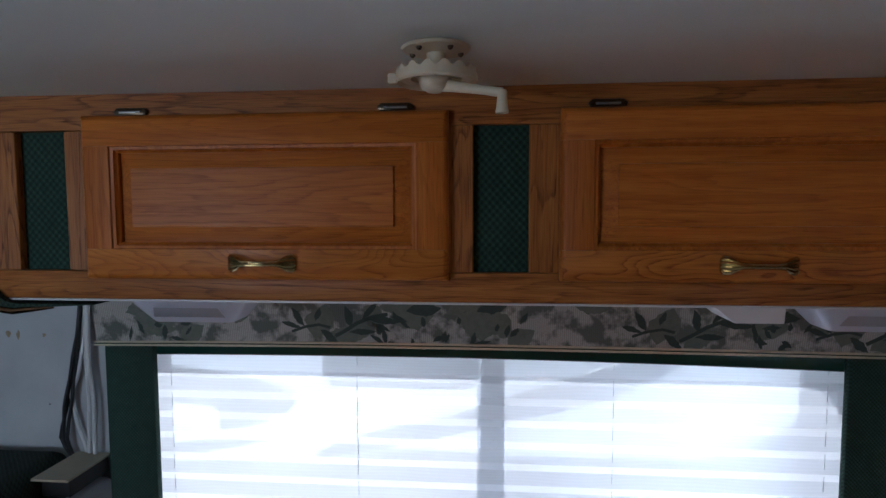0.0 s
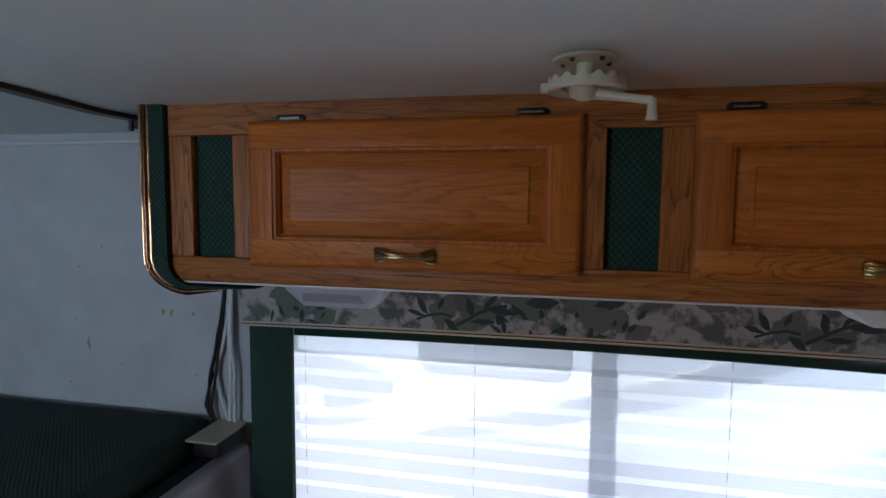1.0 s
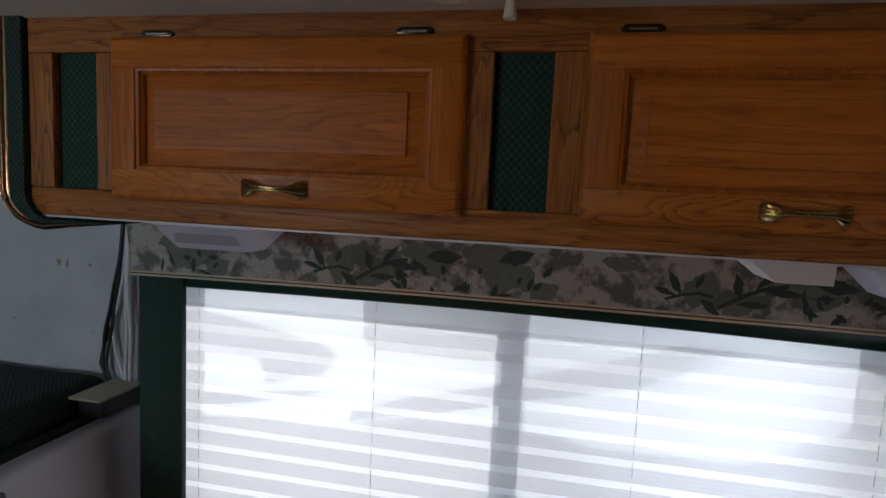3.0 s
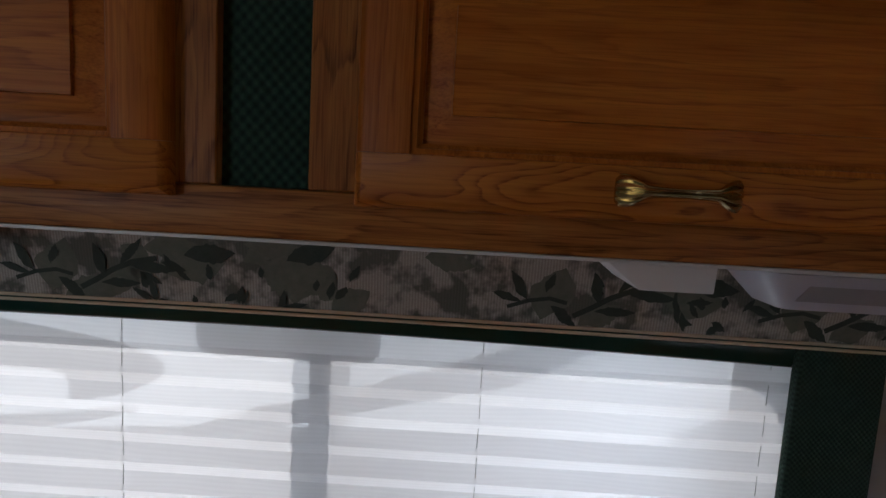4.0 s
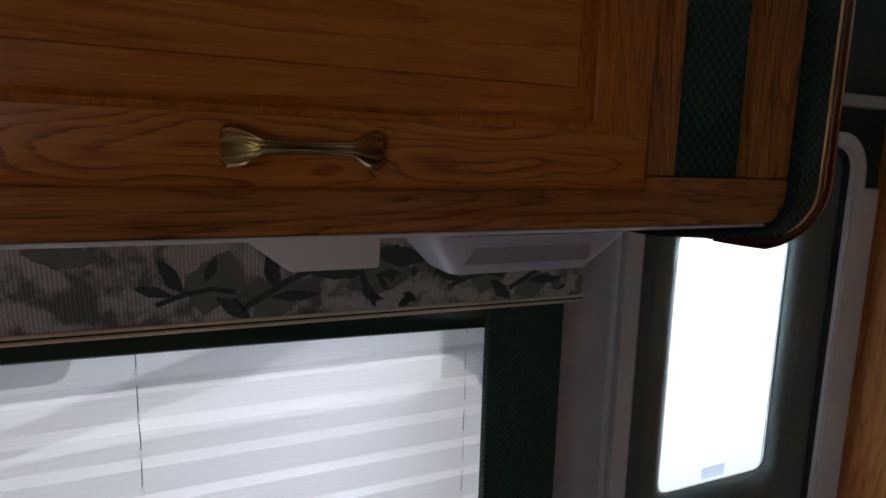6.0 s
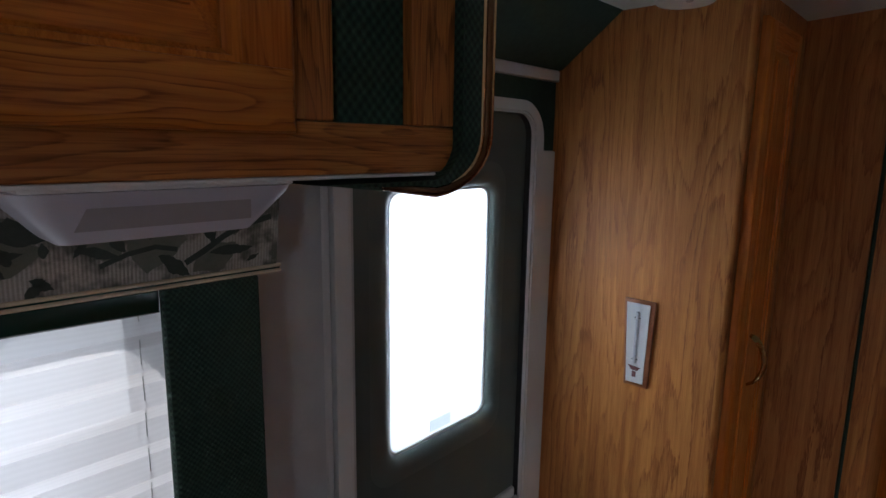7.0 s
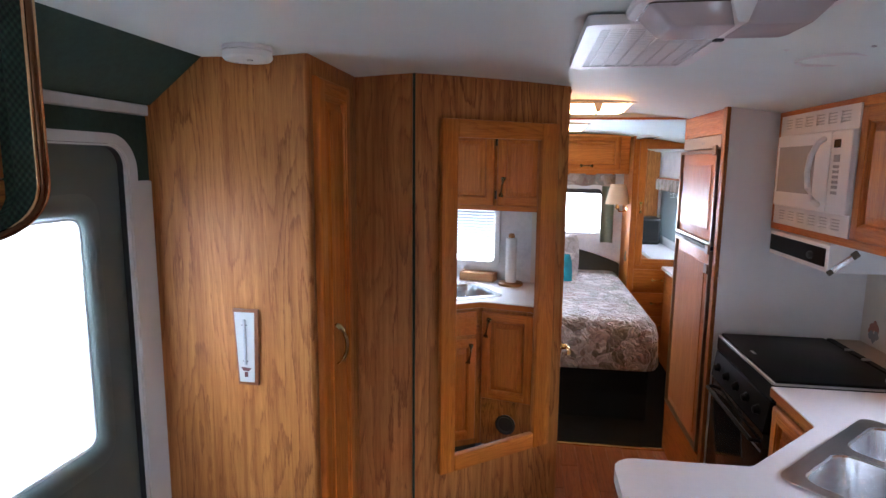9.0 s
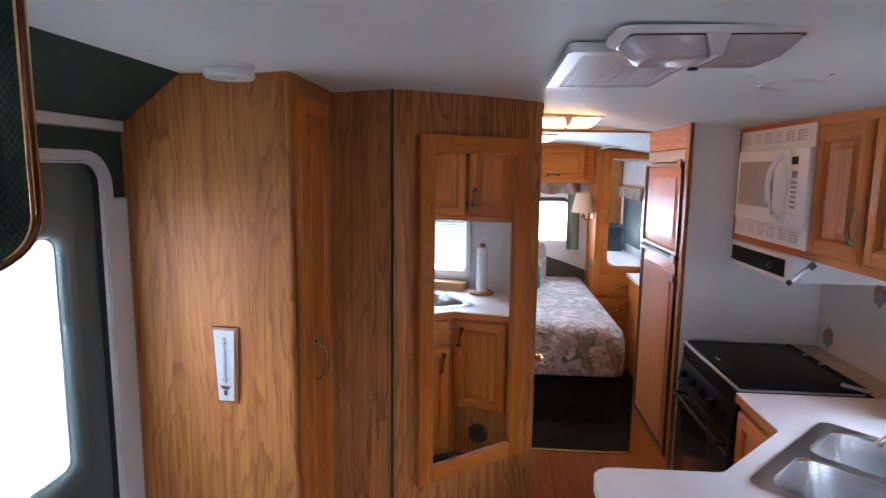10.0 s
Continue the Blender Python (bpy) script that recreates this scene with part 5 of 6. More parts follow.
part("peninsula_rim", box(1.14, 1.735, -0.33, 0.0, CT - 0.189, CT - 0.036), frame_x, bu)
part("toe_kick", prism([(1.70, -0.37), (1.985, -0.63), (1.985, -1.18), (1.18, -1.18), (1.18, -0.04), (1.70, -0.04)], "z", 0, 0.079), black_matt, bu)
part("drawer_front", moved(box(0.04, blen - 0.04, -0.018, -0.001, 0.735, 0.865, 0.004, 2), BM), oak_x, bu, "plain oak false drawer front")
joined_door(bu, 0.04, 0.12, blen - 0.08, 0.59, BM, 0.055, 0.02, ("x", "z", "z"), (0.085, 0.63, 80))
bs = thing("base_cabinet", "narrow honey oak base cabinet beside the black range", "cabinet", (2.19, -0.9, 0))
part("body", box(2.022, 2.332, -1.19, -0.607, 0.08, CT - 0.036), frame_z, bs)
part("toe_kick", box(2.03, 2.332, -1.18, -0.66, 0, 0.079), black_matt, bs)
BS = Matrix.Translation((2.325, -0.606, 0)) @ pose(0, 0, 0, 0, 0, 180)
joined_door(bs, 0.012, 0.36, 0.29, 0.50, BS, 0.055, 0.02, ("x", "z", "z"), (0.265, 0.775, 80))
part("floor_vent", moved(lathe([(0.001, 0), (0.055, 0.0), (0.058, 0.012), (0.048, 0.014), (0.040, 0.004), (0.001, 0.004)], 28), Matrix.Translation((2.17, -0.6065, 0.22)) @ pose(0, 0, 0, -90)), black_matt, bs, "round black heater outlet")
PE = Matrix.Translation((1.736, -0.02, 0)) @ pose(0, 0, 0, 0, 0, 90)
joined_door(bu, -0.30, 0.12, 0.29, 0.74, PE, 0.055, 0.02, ("y", "z", "z"))

# paper towel, window over the sink
pt = thing("paper_towel_holder", "white paper towel roll on a turned wooden stand", "paper towel", (2.05, -1.085, CT))
T = Matrix.Translation((2.05, -1.085, CT + 0.001))
part("base", moved(lathe([(0.078, 0), (0.078, 0.012), (0.070, 0.018), (0.001, 0.018)], 32), T), tan_wood, pt)
part("roll", moved(lathe([(0.020, 0.019), (0.034, 0.019), (0.034, 0.297), (0.020, 0.297)], 28), T), paper, pt)
part("pole", moved(lathe([(0.010, 0.018), (0.010, 0.298), (0.019, 0.300), (0.020, 0.315), (0.012, 0.325), (0.001, 0.326)], 18), T), tan_wood, pt)
w2 = thing("window_2", "kitchen window with a white slatted blind", "window", (1.66, -1.2, 1.03), kind="structure")
part("window_frame", holed(round_rect(1.375, 1.945, 1.005, 1.425, 0.05), [round_rect(1.41, 1.91, 1.04, 1.39, 0.04)], "y", -1.1995, -1.185), white_plastic, w2)
g = part("pane", box(1.40, 1.92, -1.236, -1.232, 1.03, 1.40), pane_glass, w2)
g.visible_shadow = False
mb = thing("mini_blind", "white slatted mini blind over the sink", "blind", (1.66, -1.19, 1.4))
part("headrail", box(1.412, 1.908, -1.198, -1.172, 1.375, 1.398, 0.002), white_plastic, mb)
for i in range(15):
    z = 1.362 - i * 0.0195
    bm = moved(box(-0.246, 0.246, -0.011, 0.011, -0.0004, 0.0004), Matrix.Translation((1.66, -1.190, z)) @ pose(0, 0, 0, -42))
    part("slat", bm, blind_white, mb)
part("wand", tube([(1.86, -1.168, 1.38), (1.862, -1.166, 1.12)], 0.003, 6), white_plastic, mb)
single("sill_box", box(1.70, 1.93, -1.196, -1.10, CT + 0.0005, CT + 0.055, 0.003), tan_wood, "low tan wooden box against the window", "box", (1.83, -1.15, CT))

# splash wall with printed flowers
setting("wall_splash", holed([(2.15, CT + 0.001), (2.974, CT + 0.001), (2.974, 1.40), (2.15, 1.40)], [], "y", -1.1998, -1.196), splash_cream, "cream splash wall behind the range")
for i, (x, z) in enumerate(((2.88, 0.985), (2.58, 1.24), (2.40, 1.02))):
    rs = random.Random(40 + i)
    petals = []
    for k in range(7):
        a = 2 * math.pi * k / 7 + rs.uniform(-0.2, 0.2)
        petals.append(prism([(x + 0.020 * math.cos(a) + 0.021 * math.cos(2 * math.pi * j / 7) * rs.uniform(0.6, 1.1), z + 0.026 * math.sin(a) + 0.024 * math.sin(2 * math.pi * j / 7) * rs.uniform(0.6, 1.1)) for j in range(7)], "y", -1.1957 + 0.0001 * k, -1.1950 + 0.00012 * k))
    fl = thing("flower_print", "faded red flower print on the splash wall", "print", (x, -1.195, z), group="flower prints")
    part("bloom", merge(*petals[:4]), flower_red, fl)
    part("leaves", merge(*petals[4:], prism([(x - 0.004, z - 0.05), (x + 0.004, z - 0.05), (x + 0.012, z - 0.02), (x - 0.01, z - 0.02)], "y", -1.1957, -1.1952)), flower_grey, fl)

# ---- range ----
rg = thing("range", "black gas range with a folded glass cover", "range", (2.66, -0.87, 0))
X0, X1, YF = 2.341, 2.925, -0.598
part("body", box(X0, X1, -1.06, YF - 0.012, 0.06, CT - 0.06, 0.003), black_gloss, rg)
part("cooktop", box(X0 - 0.005, X1 + 0.004, -1.062, YF + 0.004, CT - 0.058, CT + 0.002, 0.003), black_gloss, rg)
cover = box(X0 + 0.004, X1 - 0.004, -1.025, YF - 0.008, CT + 0.006, CT + 0.018, 0.004, 2)
part("glass_cover", cover, black_gloss, rg, "closed black glass cover")
part("front_trim", box(X0, X1, YF - 0.006, YF + 0.006, CT + 0.002, CT + 0.012, 0.002), dull_metal, rg, "brushed metal strip")
part("side_trim", box(X0 - 0.004, X0 + 0.003, -1.03, YF, CT + 0.0025, CT + 0.009, 0.001), dull_metal, rg)
part("back_rail", box(X0 + 0.01, X1 - 0.01, -1.058, -1.030, CT + 0.002, CT + 0.020, 0.004), black_gloss, rg)
for x in (2.62, 2.74):
    part("cover_hinge", box(x, x + 0.012, -1.052, -1.022, CT + 0.018, CT + 0.026, 0.002), dull_metal, rg)
part("cover_arm", moved(box(-0.004, 0.004, -0.05, 0.05, -0.006, 0.006, 0.001), Matrix.Translation((X0 + 0.008, -1.00, CT + 0.028)) @ pose(0, 0, 0, 14)), dull_metal, rg, "metal arm of the cover")
part("badge", box(2.64, 2.68, -0.650, -0.638, CT + 0.018, CT + 0.0185), grey_plastic, rg)
part("control_panel", prism([(YF - 0.02, 0.855), (YF + 0.005, 0.858), (YF + 0.022, 0.745), (YF - 0.02, 0.742)], "x", X0, X1, 0.002), black_gloss, rg)
for i in range(5):
    part("knob", moved(lathe([(0.019, 0), (0.020, 0.006), (0.015, 0.010), (0.013, 0.022), (0.001, 0.024)], 18), Matrix.Translation((X0 + 0.07 + i * 0.11, YF + 0.012, 0.803)) @ pose(0, 0, 0, -98)), black_gloss, rg)
door = part("oven_door", box(X0 + 0.004, X1 - 0.004, YF - 0.012, YF + 0.018, 0.30, 0.738, 0.004, 2), glass_dark, rg, "black glass oven door")
part("handle", tube([(X0 + 0.03, YF + 0.020, 0.700), (X0 + 0.04, YF + 0.045, 0.700), (X1 - 0.04, YF + 0.045, 0.700), (X1 - 0.03, YF + 0.020, 0.700)], 0.008, 8), black_gloss, door)
part("door_strip", box(X0 + 0.01, X1 - 0.01, YF + 0.0185, YF + 0.022, 0.668, 0.674), dull_metal, door, "thin bright strip")
part("drawer", box(X0 + 0.004, X1 - 0.004, YF - 0.012, YF + 0.010, 0.06, 0.292, 0.004), frame_x, rg, "brown panel under the oven")

# ---- overhead units, hood, microwave ----
RF = -0.79
ku = thing("kitchen_cabinet", "honey oak overhead kitchen cabinet", "cabinet", (2.1, -1.0, 1.41))
RB = Matrix.Translation((2.976, RF + 0.001, 0)) @ pose(0, 0, 0, 0, 0, 180)
part("body", box(1.15, 2.976, -1.195, RF - 0.0205, 1.414, 1.90), frame_x, ku)
part("face_frame", holed([(1.15, 1.408), (2.976, 1.408), (2.976, 1.935), (1.15, 1.935)], [], "y", RF - 0.02, RF), oak_x, ku)
for k, x in enumerate((2.322, 2.022, 1.70)):
    w = 0.284 if k == 0 else 0.30
    hz = 1.545
    joined_door(ku, 2.976 - x, 1.437, w, 0.425, RB, 0.056, 0.02, ("x", "z", "z"), (2.976 - x + (w - 0.036 if k < 2 else 0.036), hz, 82))
for z in (1.80, 1.50):
    part("hinge", box(2.0235, 2.0365, RF + 0.0005, RF + 0.010, z - 0.025, z + 0.025, 0.001), bronze, ku, "narrow bronze hinge")
mw = thing("microwave", "white built-in microwave oven in a vented trim plate", "microwave", (2.66, -0.9, 1.44))
slots = []
for z in (1.822, 1.833, 1.844, 1.855):
    for i in range(6):
        x = 2.405 + i * 0.086
        slots.append(round_rect(x, x + 0.062, z, z + 0.005, 0.0022, 2))
low_slots = []
for z in (1.456, 1.467, 1.478, 1.489):
    for i in range(6):
        x = 2.405 + i * 0.086
        low_slots.append(round_rect(x, x + 0.062, z, z + 0.005, 0.0022, 2))
part("trim_plate", holed([(2.349, 1.436), (2.935, 1.436), (2.935, 1.876), (2.349, 1.876)], slots + low_slots, "y", RF + 0.002, RF + 0.008), white_plastic, mw)
for z in (1.815, 1.45):
    part("vent_back", box(2.38, 2.92, RF + 0.0002, RF + 0.0016, z, z + 0.05), grey_plastic, mw)
MY = -0.75
part("body", box(2.3150, 2.8800, RF + 0.0085, MY - 0.022, 1.512, 1.795, 0.006, 2), white_plastic, mw)
part("control_panel", box(2.3173, 2.4483, MY - 0.021, MY, 1.514, 1.793, 0.007, 2), white_plastic, mw)
mdoor = part("door", box(2.4506, 2.8777, MY - 0.021, MY, 1.514, 1.793, 0.008, 2), white_plastic, mw)
part("window", box(2.5500, 2.8461, MY + 0.0004, MY + 0.0016, 1.572, 1.748), mottled("pale_window", (0.42, 0.40, 0.37), (0.36, 0.34, 0.32), 0.2, 20, 0.0), mdoor, "pale grey door window")
part("handle", tube([(2.4879, MY, 1.770), (2.4913, MY + 0.022, 1.752), (2.5026, MY + 0.036, 1.71), (2.5082, MY + 0.040, 1.653), (2.5026, MY + 0.036, 1.596), (2.4913, MY + 0.022, 1.554), (2.4879, MY, 1.536)], 0.0095, 10), white_plastic, mdoor, "curved white handle")
part("display", box(2.3828, 2.4235, MY + 0.0004, MY + 0.0018, 1.735, 1.762), glass_dark, mw)
for z, n in ((1.70, 1), (1.672, 3), (1.655, 3), (1.638, 3), (1.621, 3), (1.604, 3), (1.585, 1)):
    for i in range(n):
        w = 0.040 / n - 0.003
        part("button", box(2.3805 + i * 0.040 / n, 2.3805 + i * 0.040 / n + w, MY + 0.0004, MY + 0.0016, z - (0.012 if z == 1.70 else 0.005), z + (0.012 if z == 1.70 else 0.005)), ink_grey, mw)
hd = thing("range_hood", "white range hood with a black control strip", "range hood", (2.74, -1.0, 1.3))
part("body", prism([(-1.192, 1.300), (RF, 1.300), (RF, 1.398), (RF - 0.03, 1.4065), (-1.192, 1.4065)], "x", 2.468, 2.972, 0.003), white_plastic, hd)
part("front_strip", box(2.488, 2.955, RF + 0.0004, RF + 0.004, 1.318, 1.384, 0.001), black_gloss, hd)
part("knob", moved(lathe([(0.014, 0), (0.014, 0.008), (0.011, 0.014), (0.001, 0.014)], 16), Matrix.Translation((2.585, RF + 0.004, 1.348)) @ pose(0, 0, 0, -90)), black_matt, hd)
bo = thing("bottle_opener", "steel clip hanging on the side of the range hood", "clip", (2.463, -0.83, 1.33))
part("bar", moved(box(-0.003, 0.003, -0.045, 0.045, -0.011, 0.011, 0.003, 2), Matrix.Translation((2.4635, -0.835, 1.335)) @ pose(0, 0, 0, -40)), steel, bo)
for y, z, h in ((-0.873, 1.367, 0.013), (-0.797, 1.303, 0.010)):
    part("grip", moved(box(-0.005, 0.005, -h, h, -h, h, 0.003), Matrix.Translation((2.463, y, z)) @ pose(0, 0, 0, -40)), bronze, bo)

# ---- refrigerator and its surround ----
setting("wall_fridge", box(2.978, 3.004, Y_RIGHT, -0.592, 0, 1.952), side_white, "white vinyl panel beside the refrigerator")
setting("trim_fridge", box(2.976, 3.022, -0.5915, -0.574, 0, 1.945, 0.003), frame_z, "dark oak edge of the refrigerator surround", "trim")
FY = -0.588
rf = thing("refrigerator", "built-in refrigerator with brown wood door inserts", "refrigerator", (3.36, -0.9, 0))
part("cabinet", box(3.024, 3.70, -1.19, FY - 0.02, 0.0, 1.93), frame_z, rf)
part("top_panel", box(3.024, 3.70, FY - 0.0195, FY, 1.815, 1.944, 0.002), oak_x, rf, "oak panel above the refrigerator")
part("base_panel", box(3.024, 3.70, FY - 0.0195, FY + 0.012, 0.0, 0.298, 0.003), oak_x, rf, "oak panel below the refrigerator")
part("vent_strip", box(3.05, 3.675, FY - 0.0195, FY + 0.006, 1.752, 1.812, 0.003), mottled("beige_strip", (0.42, 0.33, 0.25), (0.37, 0.29, 0.22), 0.4, 30, 0.05), rf, "beige control strip")
part("vent_mark", merge(*[box(3.30 + i * 0.03, 3.312 + i * 0.03, FY + 0.0062, FY + 0.0072, 1.774, 1.786) for i in range(2)]), ink_grey, rf)


def insert_door(name, z0, z1):
    d = part(name, holed([(3.05, z0), (3.675, z0), (3.675, z1), (3.05, z1)], [[(3.063, z0 + 0.013), (3.662, z0 + 0.013), (3.662, z1 - 0.013), (3.063, z1 - 0.013)]], "y", FY - 0.01, FY + 0.020), fridge_trim, rf, "bronze framed door")
    part("panel", moved(raised_field(0.598, z1 - z0 - 0.027, 0.016, 0.055), Matrix.Translation((3.6615, FY + 0.003, z0 + 0.0135)) @ pose(0, 0, 0, 0, 0, 180)), wood(name + "_insert", "z", (0.24, 0.075, 0.016), (0.44, 0.150, 0.032), (0.54, 0.205, 0.050), rough=0.38, coat=0.10, rings=0.4), d, "glossy oak insert")
    return d


insert_door("freezer_door", 1.310, 1.745)
insert_door("fridge_door", 0.305, 1.285)
for z in (1.292, 1.742, 1.20):
    part("hinge", box(3.040, 3.090, FY + 0.0205, FY + 0.031, z - 0.022, z + 0.022, 0.003), fridge_trim, rf)
part("latch", box(3.05, 3.675, FY + 0.0, FY + 0.026, 1.287, 1.306, 0.003), black_matt, rf, "dark grip between the doors")

# ---- bedroom ----
bed = thing("bed", "made bed with a quilted floral bedspread", "bed", (4.85, 0.15, 0))
part("base", box(4.06, 5.80, -0.55, 0.86, 0.0, 0.40), carpet_dark, bed, "dark carpeted bed base")


def spread(k, z, top=False):
    return [(u, v, z + 0.004 * math.sin(23 * u + 11 * v)) for u, v in round_rect(3.95 + k, 5.78, -0.605 + k, 0.92 - k, 0.10, 8, (1, 0, 0, 1))]


part("bedspread", loft([spread(0.012, 0.372), spread(0.0, 0.40), spread(0.006, 0.50), spread(0.010, 0.60), spread(0.026, 0.655), spread(0.060, 0.684), spread(0.12, 0.692)], True, (False, True)), quilt, bed, "quilted bedspread in brown and mauve flowers")
part("mattress", box(4.02, 5.76, -0.56, 0.88, 0.401, 0.66, 0.03, 2), white_plastic, bed)


def pillow(name, label, mat, x, y, z, w, h, d, tilt, turn):
    n, m_ = 14, 10
    bm = bmesh.new()
    grid = {}
    for s in (1, -1):
        for i in range(n + 1):
            for j in range(m_ + 1):
                u, v = i / n * 2 - 1, j / m_ * 2 - 1
                t = d / 2 * ((1 - u ** 4) * (1 - v ** 4)) ** 0.55
                k = 1 - 0.06 * (u * v) ** 2
                key = (i, j, s if 0 < i < n and 0 < j < m_ else 0)
                if key not in grid:
                    grid[key] = bm.verts.new((u * w / 2 * k, s * t + 0.006 * math.sin(9 * u + 4 * v), v * h / 2 * k))
    for s in (1, -1):
        for i in range(n):
            for j in range(m_):
                q = [grid[(a, b, s if 0 < a < n and 0 < b < m_ else 0)] for a, b in ((i, j), (i + 1, j), (i + 1, j + 1), (i, j + 1))]
                bm.faces.new(q if s > 0 else q[::-1])
    moved(bm, Matrix.Translation((x, y, z)) @ pose(0, 0, 0, tilt, 0, turn))
    return single(name, bm, mat, label, "pillow", (x, y, z - h / 2))


pillow("pillow", "pale floral pillow leaning at the head of the bed", sham, 5.45, 0.11, 0.875, 0.62, 0.40, 0.16, -18, -90)
pillow("pillow", "teal throw pillow in front of the floral one", teal_cloth, 5.24, 0.05, 0.80, 0.36, 0.26, 0.12, -28, -84)
hb = thing("headboard", "dark olive upholstered headboard with a curved top", "headboard", (5.82, 0.15, 0.4))
arc = [(-0.60, 0.40), (0.95, 0.40)] + [(0.95 - 1.55 * i / 16, 0.72 + 0.22 * math.sin(math.pi * (0.06 + 0.88 * i / 16))) for i in range(17)]
part("pad", prism(arc, "x", 5.785, 5.845, 0.008), olive_velvet, hb)

rc = thing("rear_cabinet", "honey oak overhead cabinet above the rear window", "cabinet", (5.65, 0.15, 1.6))
part("body", box(5.52, 5.848, -0.60, 1.30, 1.60, 1.945), oak_y, rc)
RC = Matrix.Translation((5.519, 1.30, 0)) @ pose(0, 0, 0, 0, 0, -90)
for i in range(3):
    joined_door(rc, 0.05 + i * 0.60, 1.635, 0.57, 0.285, RC, 0.05, 0.02, ("y", "z", "y"), (0.05 + i * 0.60 + 0.285, 1.668, 0))
w4 = thing("window_4", "rear bedroom window with a pale frame", "window", (5.85, 0, 1.0), kind="structure")
part("window_frame", holed(round_rect(-0.475, 0.44, 0.985, 1.505, 0.07), [round_rect(-0.425, 0.39, 1.035, 1.455, 0.05)], "x", 5.835, 5.8495), white_plastic, w4)
part("seal", holed(round_rect(-0.437, 0.402, 1.023, 1.467, 0.055), [round_rect(-0.418, 0.383, 1.042, 1.41, 0.04)], "x", 5.86, 5.87), black_matt, w4)
g = part("pane", box(5.875, 5.879, -0.44, 0.40, 1.02, 1.47), pane_glass, w4)
g.visible_shadow = False
rv = thing("valance", "floral fabric valance over the rear window", "valance", (5.8, 0, 1.49))
part("fabric", loft([[(5.80 - 0.02 * math.sin(26 * y), y, 1.598), (5.79 - 0.026 * math.sin(26 * y + 0.6), y, 1.54), (5.79 - 0.028 * math.sin(26 * y + 1.0), y, 1.488 + 0.006 * math.sin(31 * y))] for y in [-0.53 + i * 0.02 for i in range(54)]], False), valance_rear, rv)
part("board", box(5.806, 5.848, -0.52, 0.52, 1.585, 1.598), oak_y, rv)
single("curtain", loft([[(5.82 - 0.012 * math.sin(60 * y), y, 1.487), (5.82 - 0.014 * math.sin(60 * y + 0.8), y, 1.2), (5.82 - 0.012 * math.sin(60 * y + 1.4), y, 0.955)] for y in [-0.53 + i * 0.006 for i in range(20)]], False), mottled("sage_curtain", (0.20, 0.24, 0.18), (0.11, 0.14, 0.10), 0.9, 45, 0.4), "narrow green curtain panel beside the rear window", "curtain", (5.82, -0.47, 0.95))

cl = thing("bedroom_wardrobe", "honey oak bedroom wardrobe with a mirrored door", "wardrobe", (5.6, -0.9, 0))
CXF = 5.40
part("body", box(CXF + 0.02, 5.845, -1.195, -0.612, 0, 1.93), oak_z, cl)
part("face_frame", holed([(-1.195, 0.0), (-0.612, 0.0), (-0.612, 1.925), (-1.195, 1.925)], [], "x", CXF, CXF + 0.0195), oak_z, cl)
CL = Matrix.Translation((CXF - 0.001, -0.66, 0)) @ pose(0, 0, 0, 0, 0, -90)
mdoor2 = part("door", moved(box(0.052, 0.458, -0.009, -0.003, 0.872, 1.812), CL), mirror_glass, cl, "mirror glass of the wardrobe door", smooth=False)
for a in (0.0, 0.452):
    part("stile", moved(box(a, a + 0.058, -0.022, 0, 0.82, 1.872, 0.004, 2), CL), oak_z, mdoor2)
for a in (0.82, 1.814):
    part("rail", moved(box(0.0585, 0.4515, -0.0215, 0, a, a + 0.058, 0.004, 2), CL), oak_y, mdoor2)
part("handle", moved(bow_handle(0.10), CL @ Matrix.Translation((0.026, -0.022, 1.32)) @ pose(0, 0, 0, 0, 90, 0)), bright_brass, mdoor2, "brass bow handle")
for z0, z1 in ((0.61, 0.785), (0.40, 0.58), (0.19, 0.37)):
    dr = part("drawer", moved(box(0.0, 0.40, -0.02, -0.001, z0, z1, 0.004, 2), CL), oak_y, cl)
    part("handle", moved(bow_handle(0.10), CL @ Matrix.Translation((0.20, -0.02, (z0 + z1) / 2))), bright_brass, dr)
# flat black plate paints in a recess's darkness; nothing is cut in
part("cubby", box(5.50, 5.58, -0.6118, -0.6095, 0.83, 0.92, 0.001), black_matt, cl, "small black plate drawn as a recess in the wardrobe side")
sc = thing("wall_sconce", "brass wall lamp with a tan fabric shade", "wall lamp", (5.6, -0.60, 1.28))
part("rose", moved(lathe([(0.03, 0), (0.03, 0.006), (0.012, 0.014), (0.001, 0.016)], 20), Matrix.Translation((5.60, -0.6115, 1.29)) @ pose(0, 0, 0, -90)), bright_brass, sc)
part("arm", tube([(5.60, -0.605, 1.29), (5.59, -0.575, 1.265), (5.57, -0.54, 1.27), (5.56, -0.522, 1.31)], 0.007, 8), bright_brass, sc)
part("cup", moved(lathe([(0.012, 0), (0.024, 0.014), (0.012, 0.03), (0.013, 0.07)], 16), Matrix.Translation((5.56, -0.522, 1.29))), bright_brass, sc)
part("shade", moved(lathe([(0.105, 0.0), (0.066, 0.175), (0.064, 0.175), (0.103, 0.0)], 28, (False, False)), Matrix.Translation((5.56, -0.522, 1.335))), shade_cloth, sc, "tan fabric cone shade")

# never in view: added with its lamp to light the bedroom
w6 = thing("added_window", "unseen frosted window added beside the bed for light", "window", (4.65, 1.31, 0.95), kind="structure")
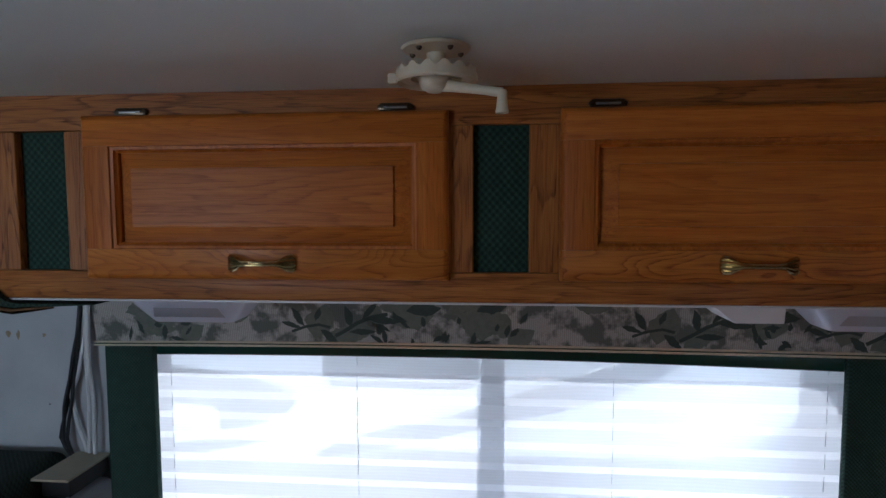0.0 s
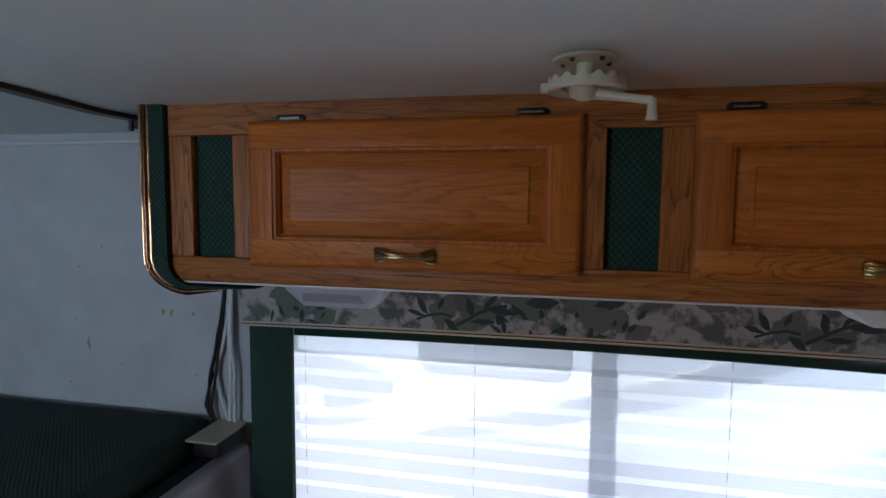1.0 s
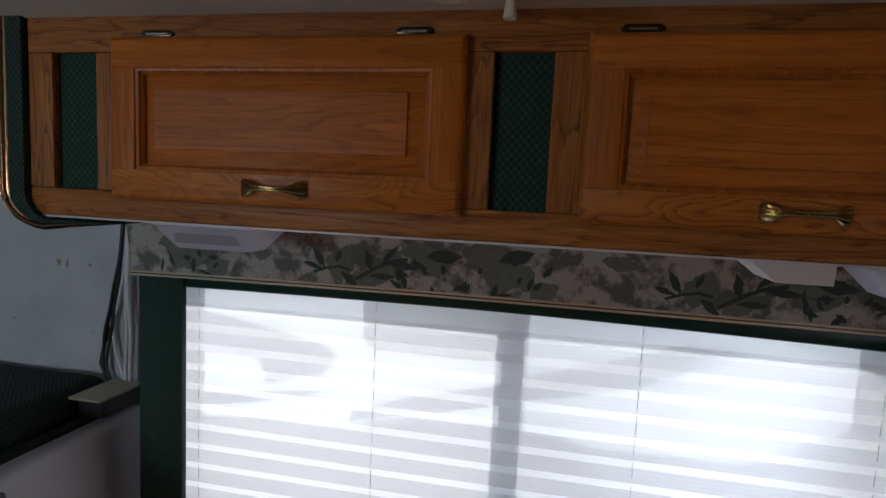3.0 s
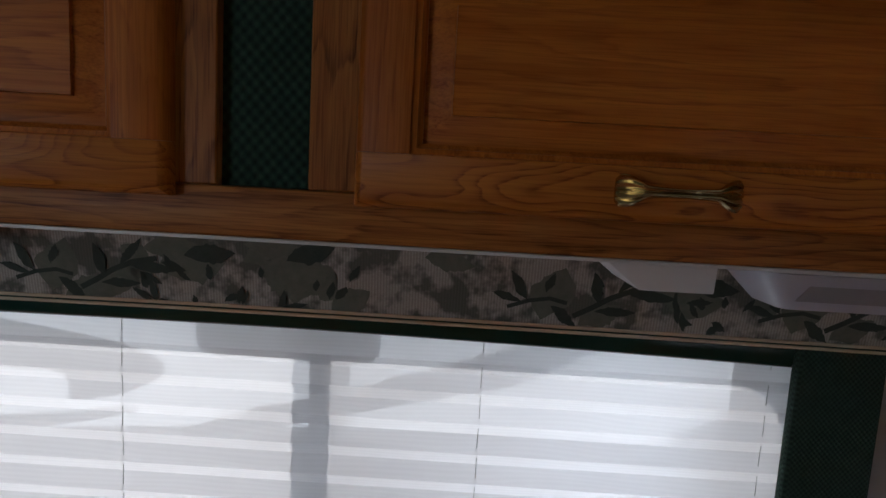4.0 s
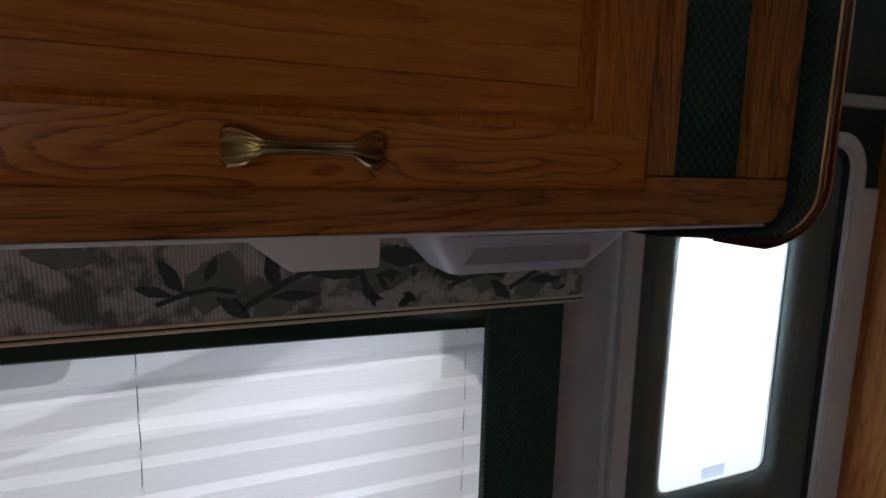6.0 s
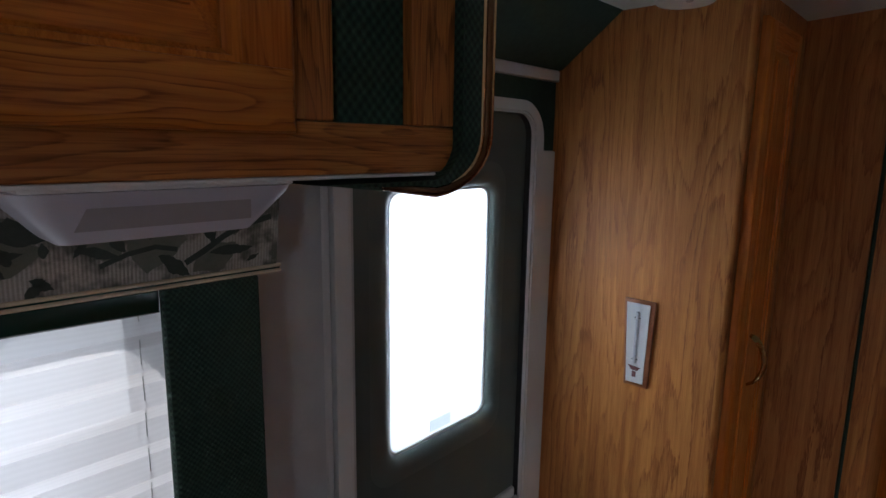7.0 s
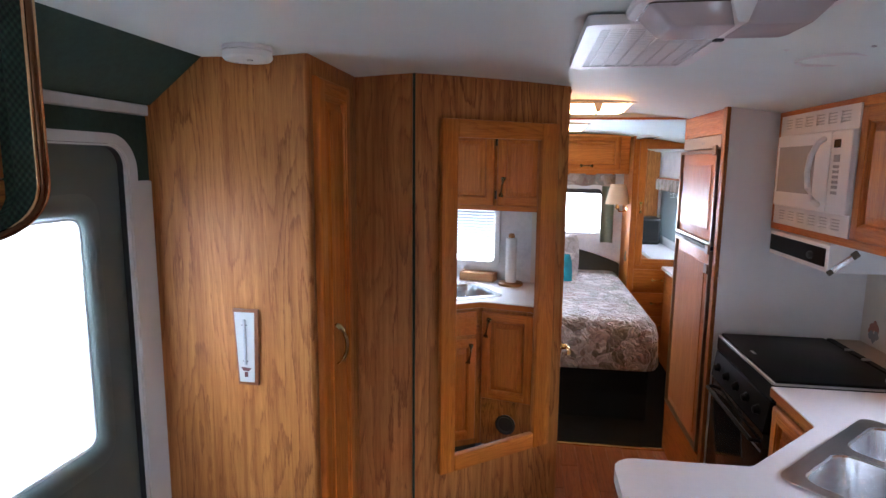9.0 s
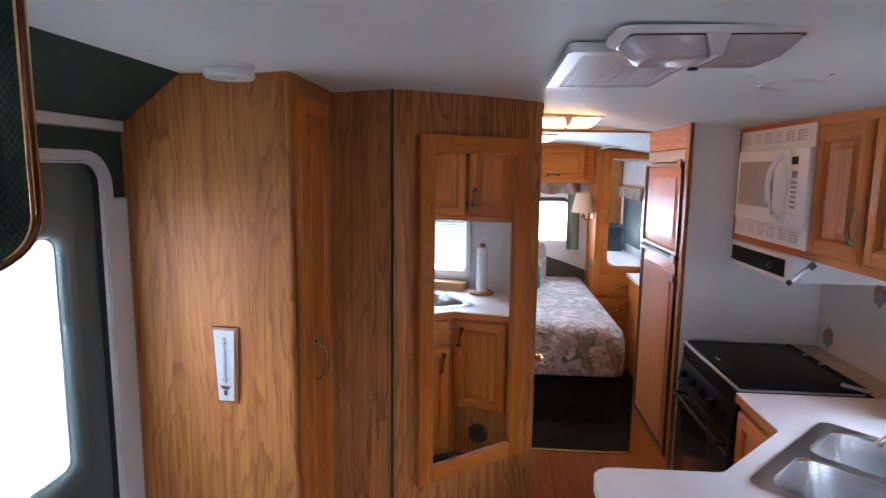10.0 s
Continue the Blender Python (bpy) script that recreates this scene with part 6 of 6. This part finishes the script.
part("window_frame", holed(round_rect(4.21, 5.09, 0.94, 1.47, 0.06), [round_rect(4.26, 5.04, 0.99, 1.42, 0.05)], "y", 1.298, 1.3095), white_plastic, w6)
part("pane", box(4.245, 5.055, 1.325, 1.329, 0.975, 1.435), frosted_pane, w6, "frosted pane")

# dresser side behind the refrigerator
ds = thing("dresser", "low honey oak dresser with a white top", "dresser", (4.5, -1.0, 0))
part("body", box(3.76, 5.30, -1.195, -0.90, 0, 0.80), oak_x, ds)
part("top", box(3.74, 5.32, -1.197, -0.875, 0.801, 0.830, 0.003), laminate, ds)
tv = thing("television", "small dark television on the dresser", "television", (3.95, -1.0, 0.83))
part("case", box(3.80, 4.08, -1.16, -0.93, 0.8305, 1.12, 0.03, 3), black_matt, tv)
part("screen", box(4.081, 4.084, -1.13, -0.96, 0.87, 1.09), glass_dark, tv)
w5 = thing("window_5", "bedroom side window with a dark slatted blind", "window", (4.3, -1.2, 0.9), kind="structure")
part("window_frame", holed(round_rect(3.86, 4.76, 0.89, 1.46, 0.05), [round_rect(3.90, 4.72, 0.93, 1.42, 0.04)], "y", -1.1995, -1.188), white_plastic, w5)
g = part("pane", box(3.89, 4.73, -1.236, -1.232, 0.92, 1.43), pane_glass, w5)
g.visible_shadow = False
gb = thing("mini_blind", "dark green slatted blind half drawn over the side window", "blind", (4.3, -1.18, 1.4))
for i in range(28):
    z = 1.425 - i * 0.018
    part("slat", moved(box(-0.41, 0.41, -0.011, 0.011, -0.0004, 0.0004), Matrix.Translation((4.31, -1.176, z)) @ pose(0, 0, 0, -38)), blind_green, gb)
single("valance", loft([[(x, -1.13 + 0.012 * math.sin(40 * x), 1.535), (x, -1.125 + 0.014 * math.sin(40 * x + 0.5), 1.42)] for x in [3.84 + i * 0.02 for i in range(49)]], False), valance_rear, "floral valance over the bedroom side window", "valance", (4.3, -1.13, 1.42))
single("valance_board", box(3.84, 4.80, -1.198, -1.128, 1.535, 1.547), oak_x, "oak board carrying the valance", "board", (4.3, -1.16, 1.53))

# ---- floor planks in the hall ----
floor_ob = bpy.data.objects["floor"]
ROOT["floor"] = Matrix.Identity(4)
for row in range(8):
    for k in range(3):
        x = 1.95 + k * 0.72 - (row % 3) * 0.24
        x0, x1 = max(1.75, x), min(3.64, x + 0.718)
        if x1 - x0 < 0.1:
            continue
        y0 = -0.60 + row * 0.0905
        plank = part("plank", box(x0, x1, y0, y0 + 0.0892, -0.0035, 0.0, 0.0008), floor_wood, floor_ob)
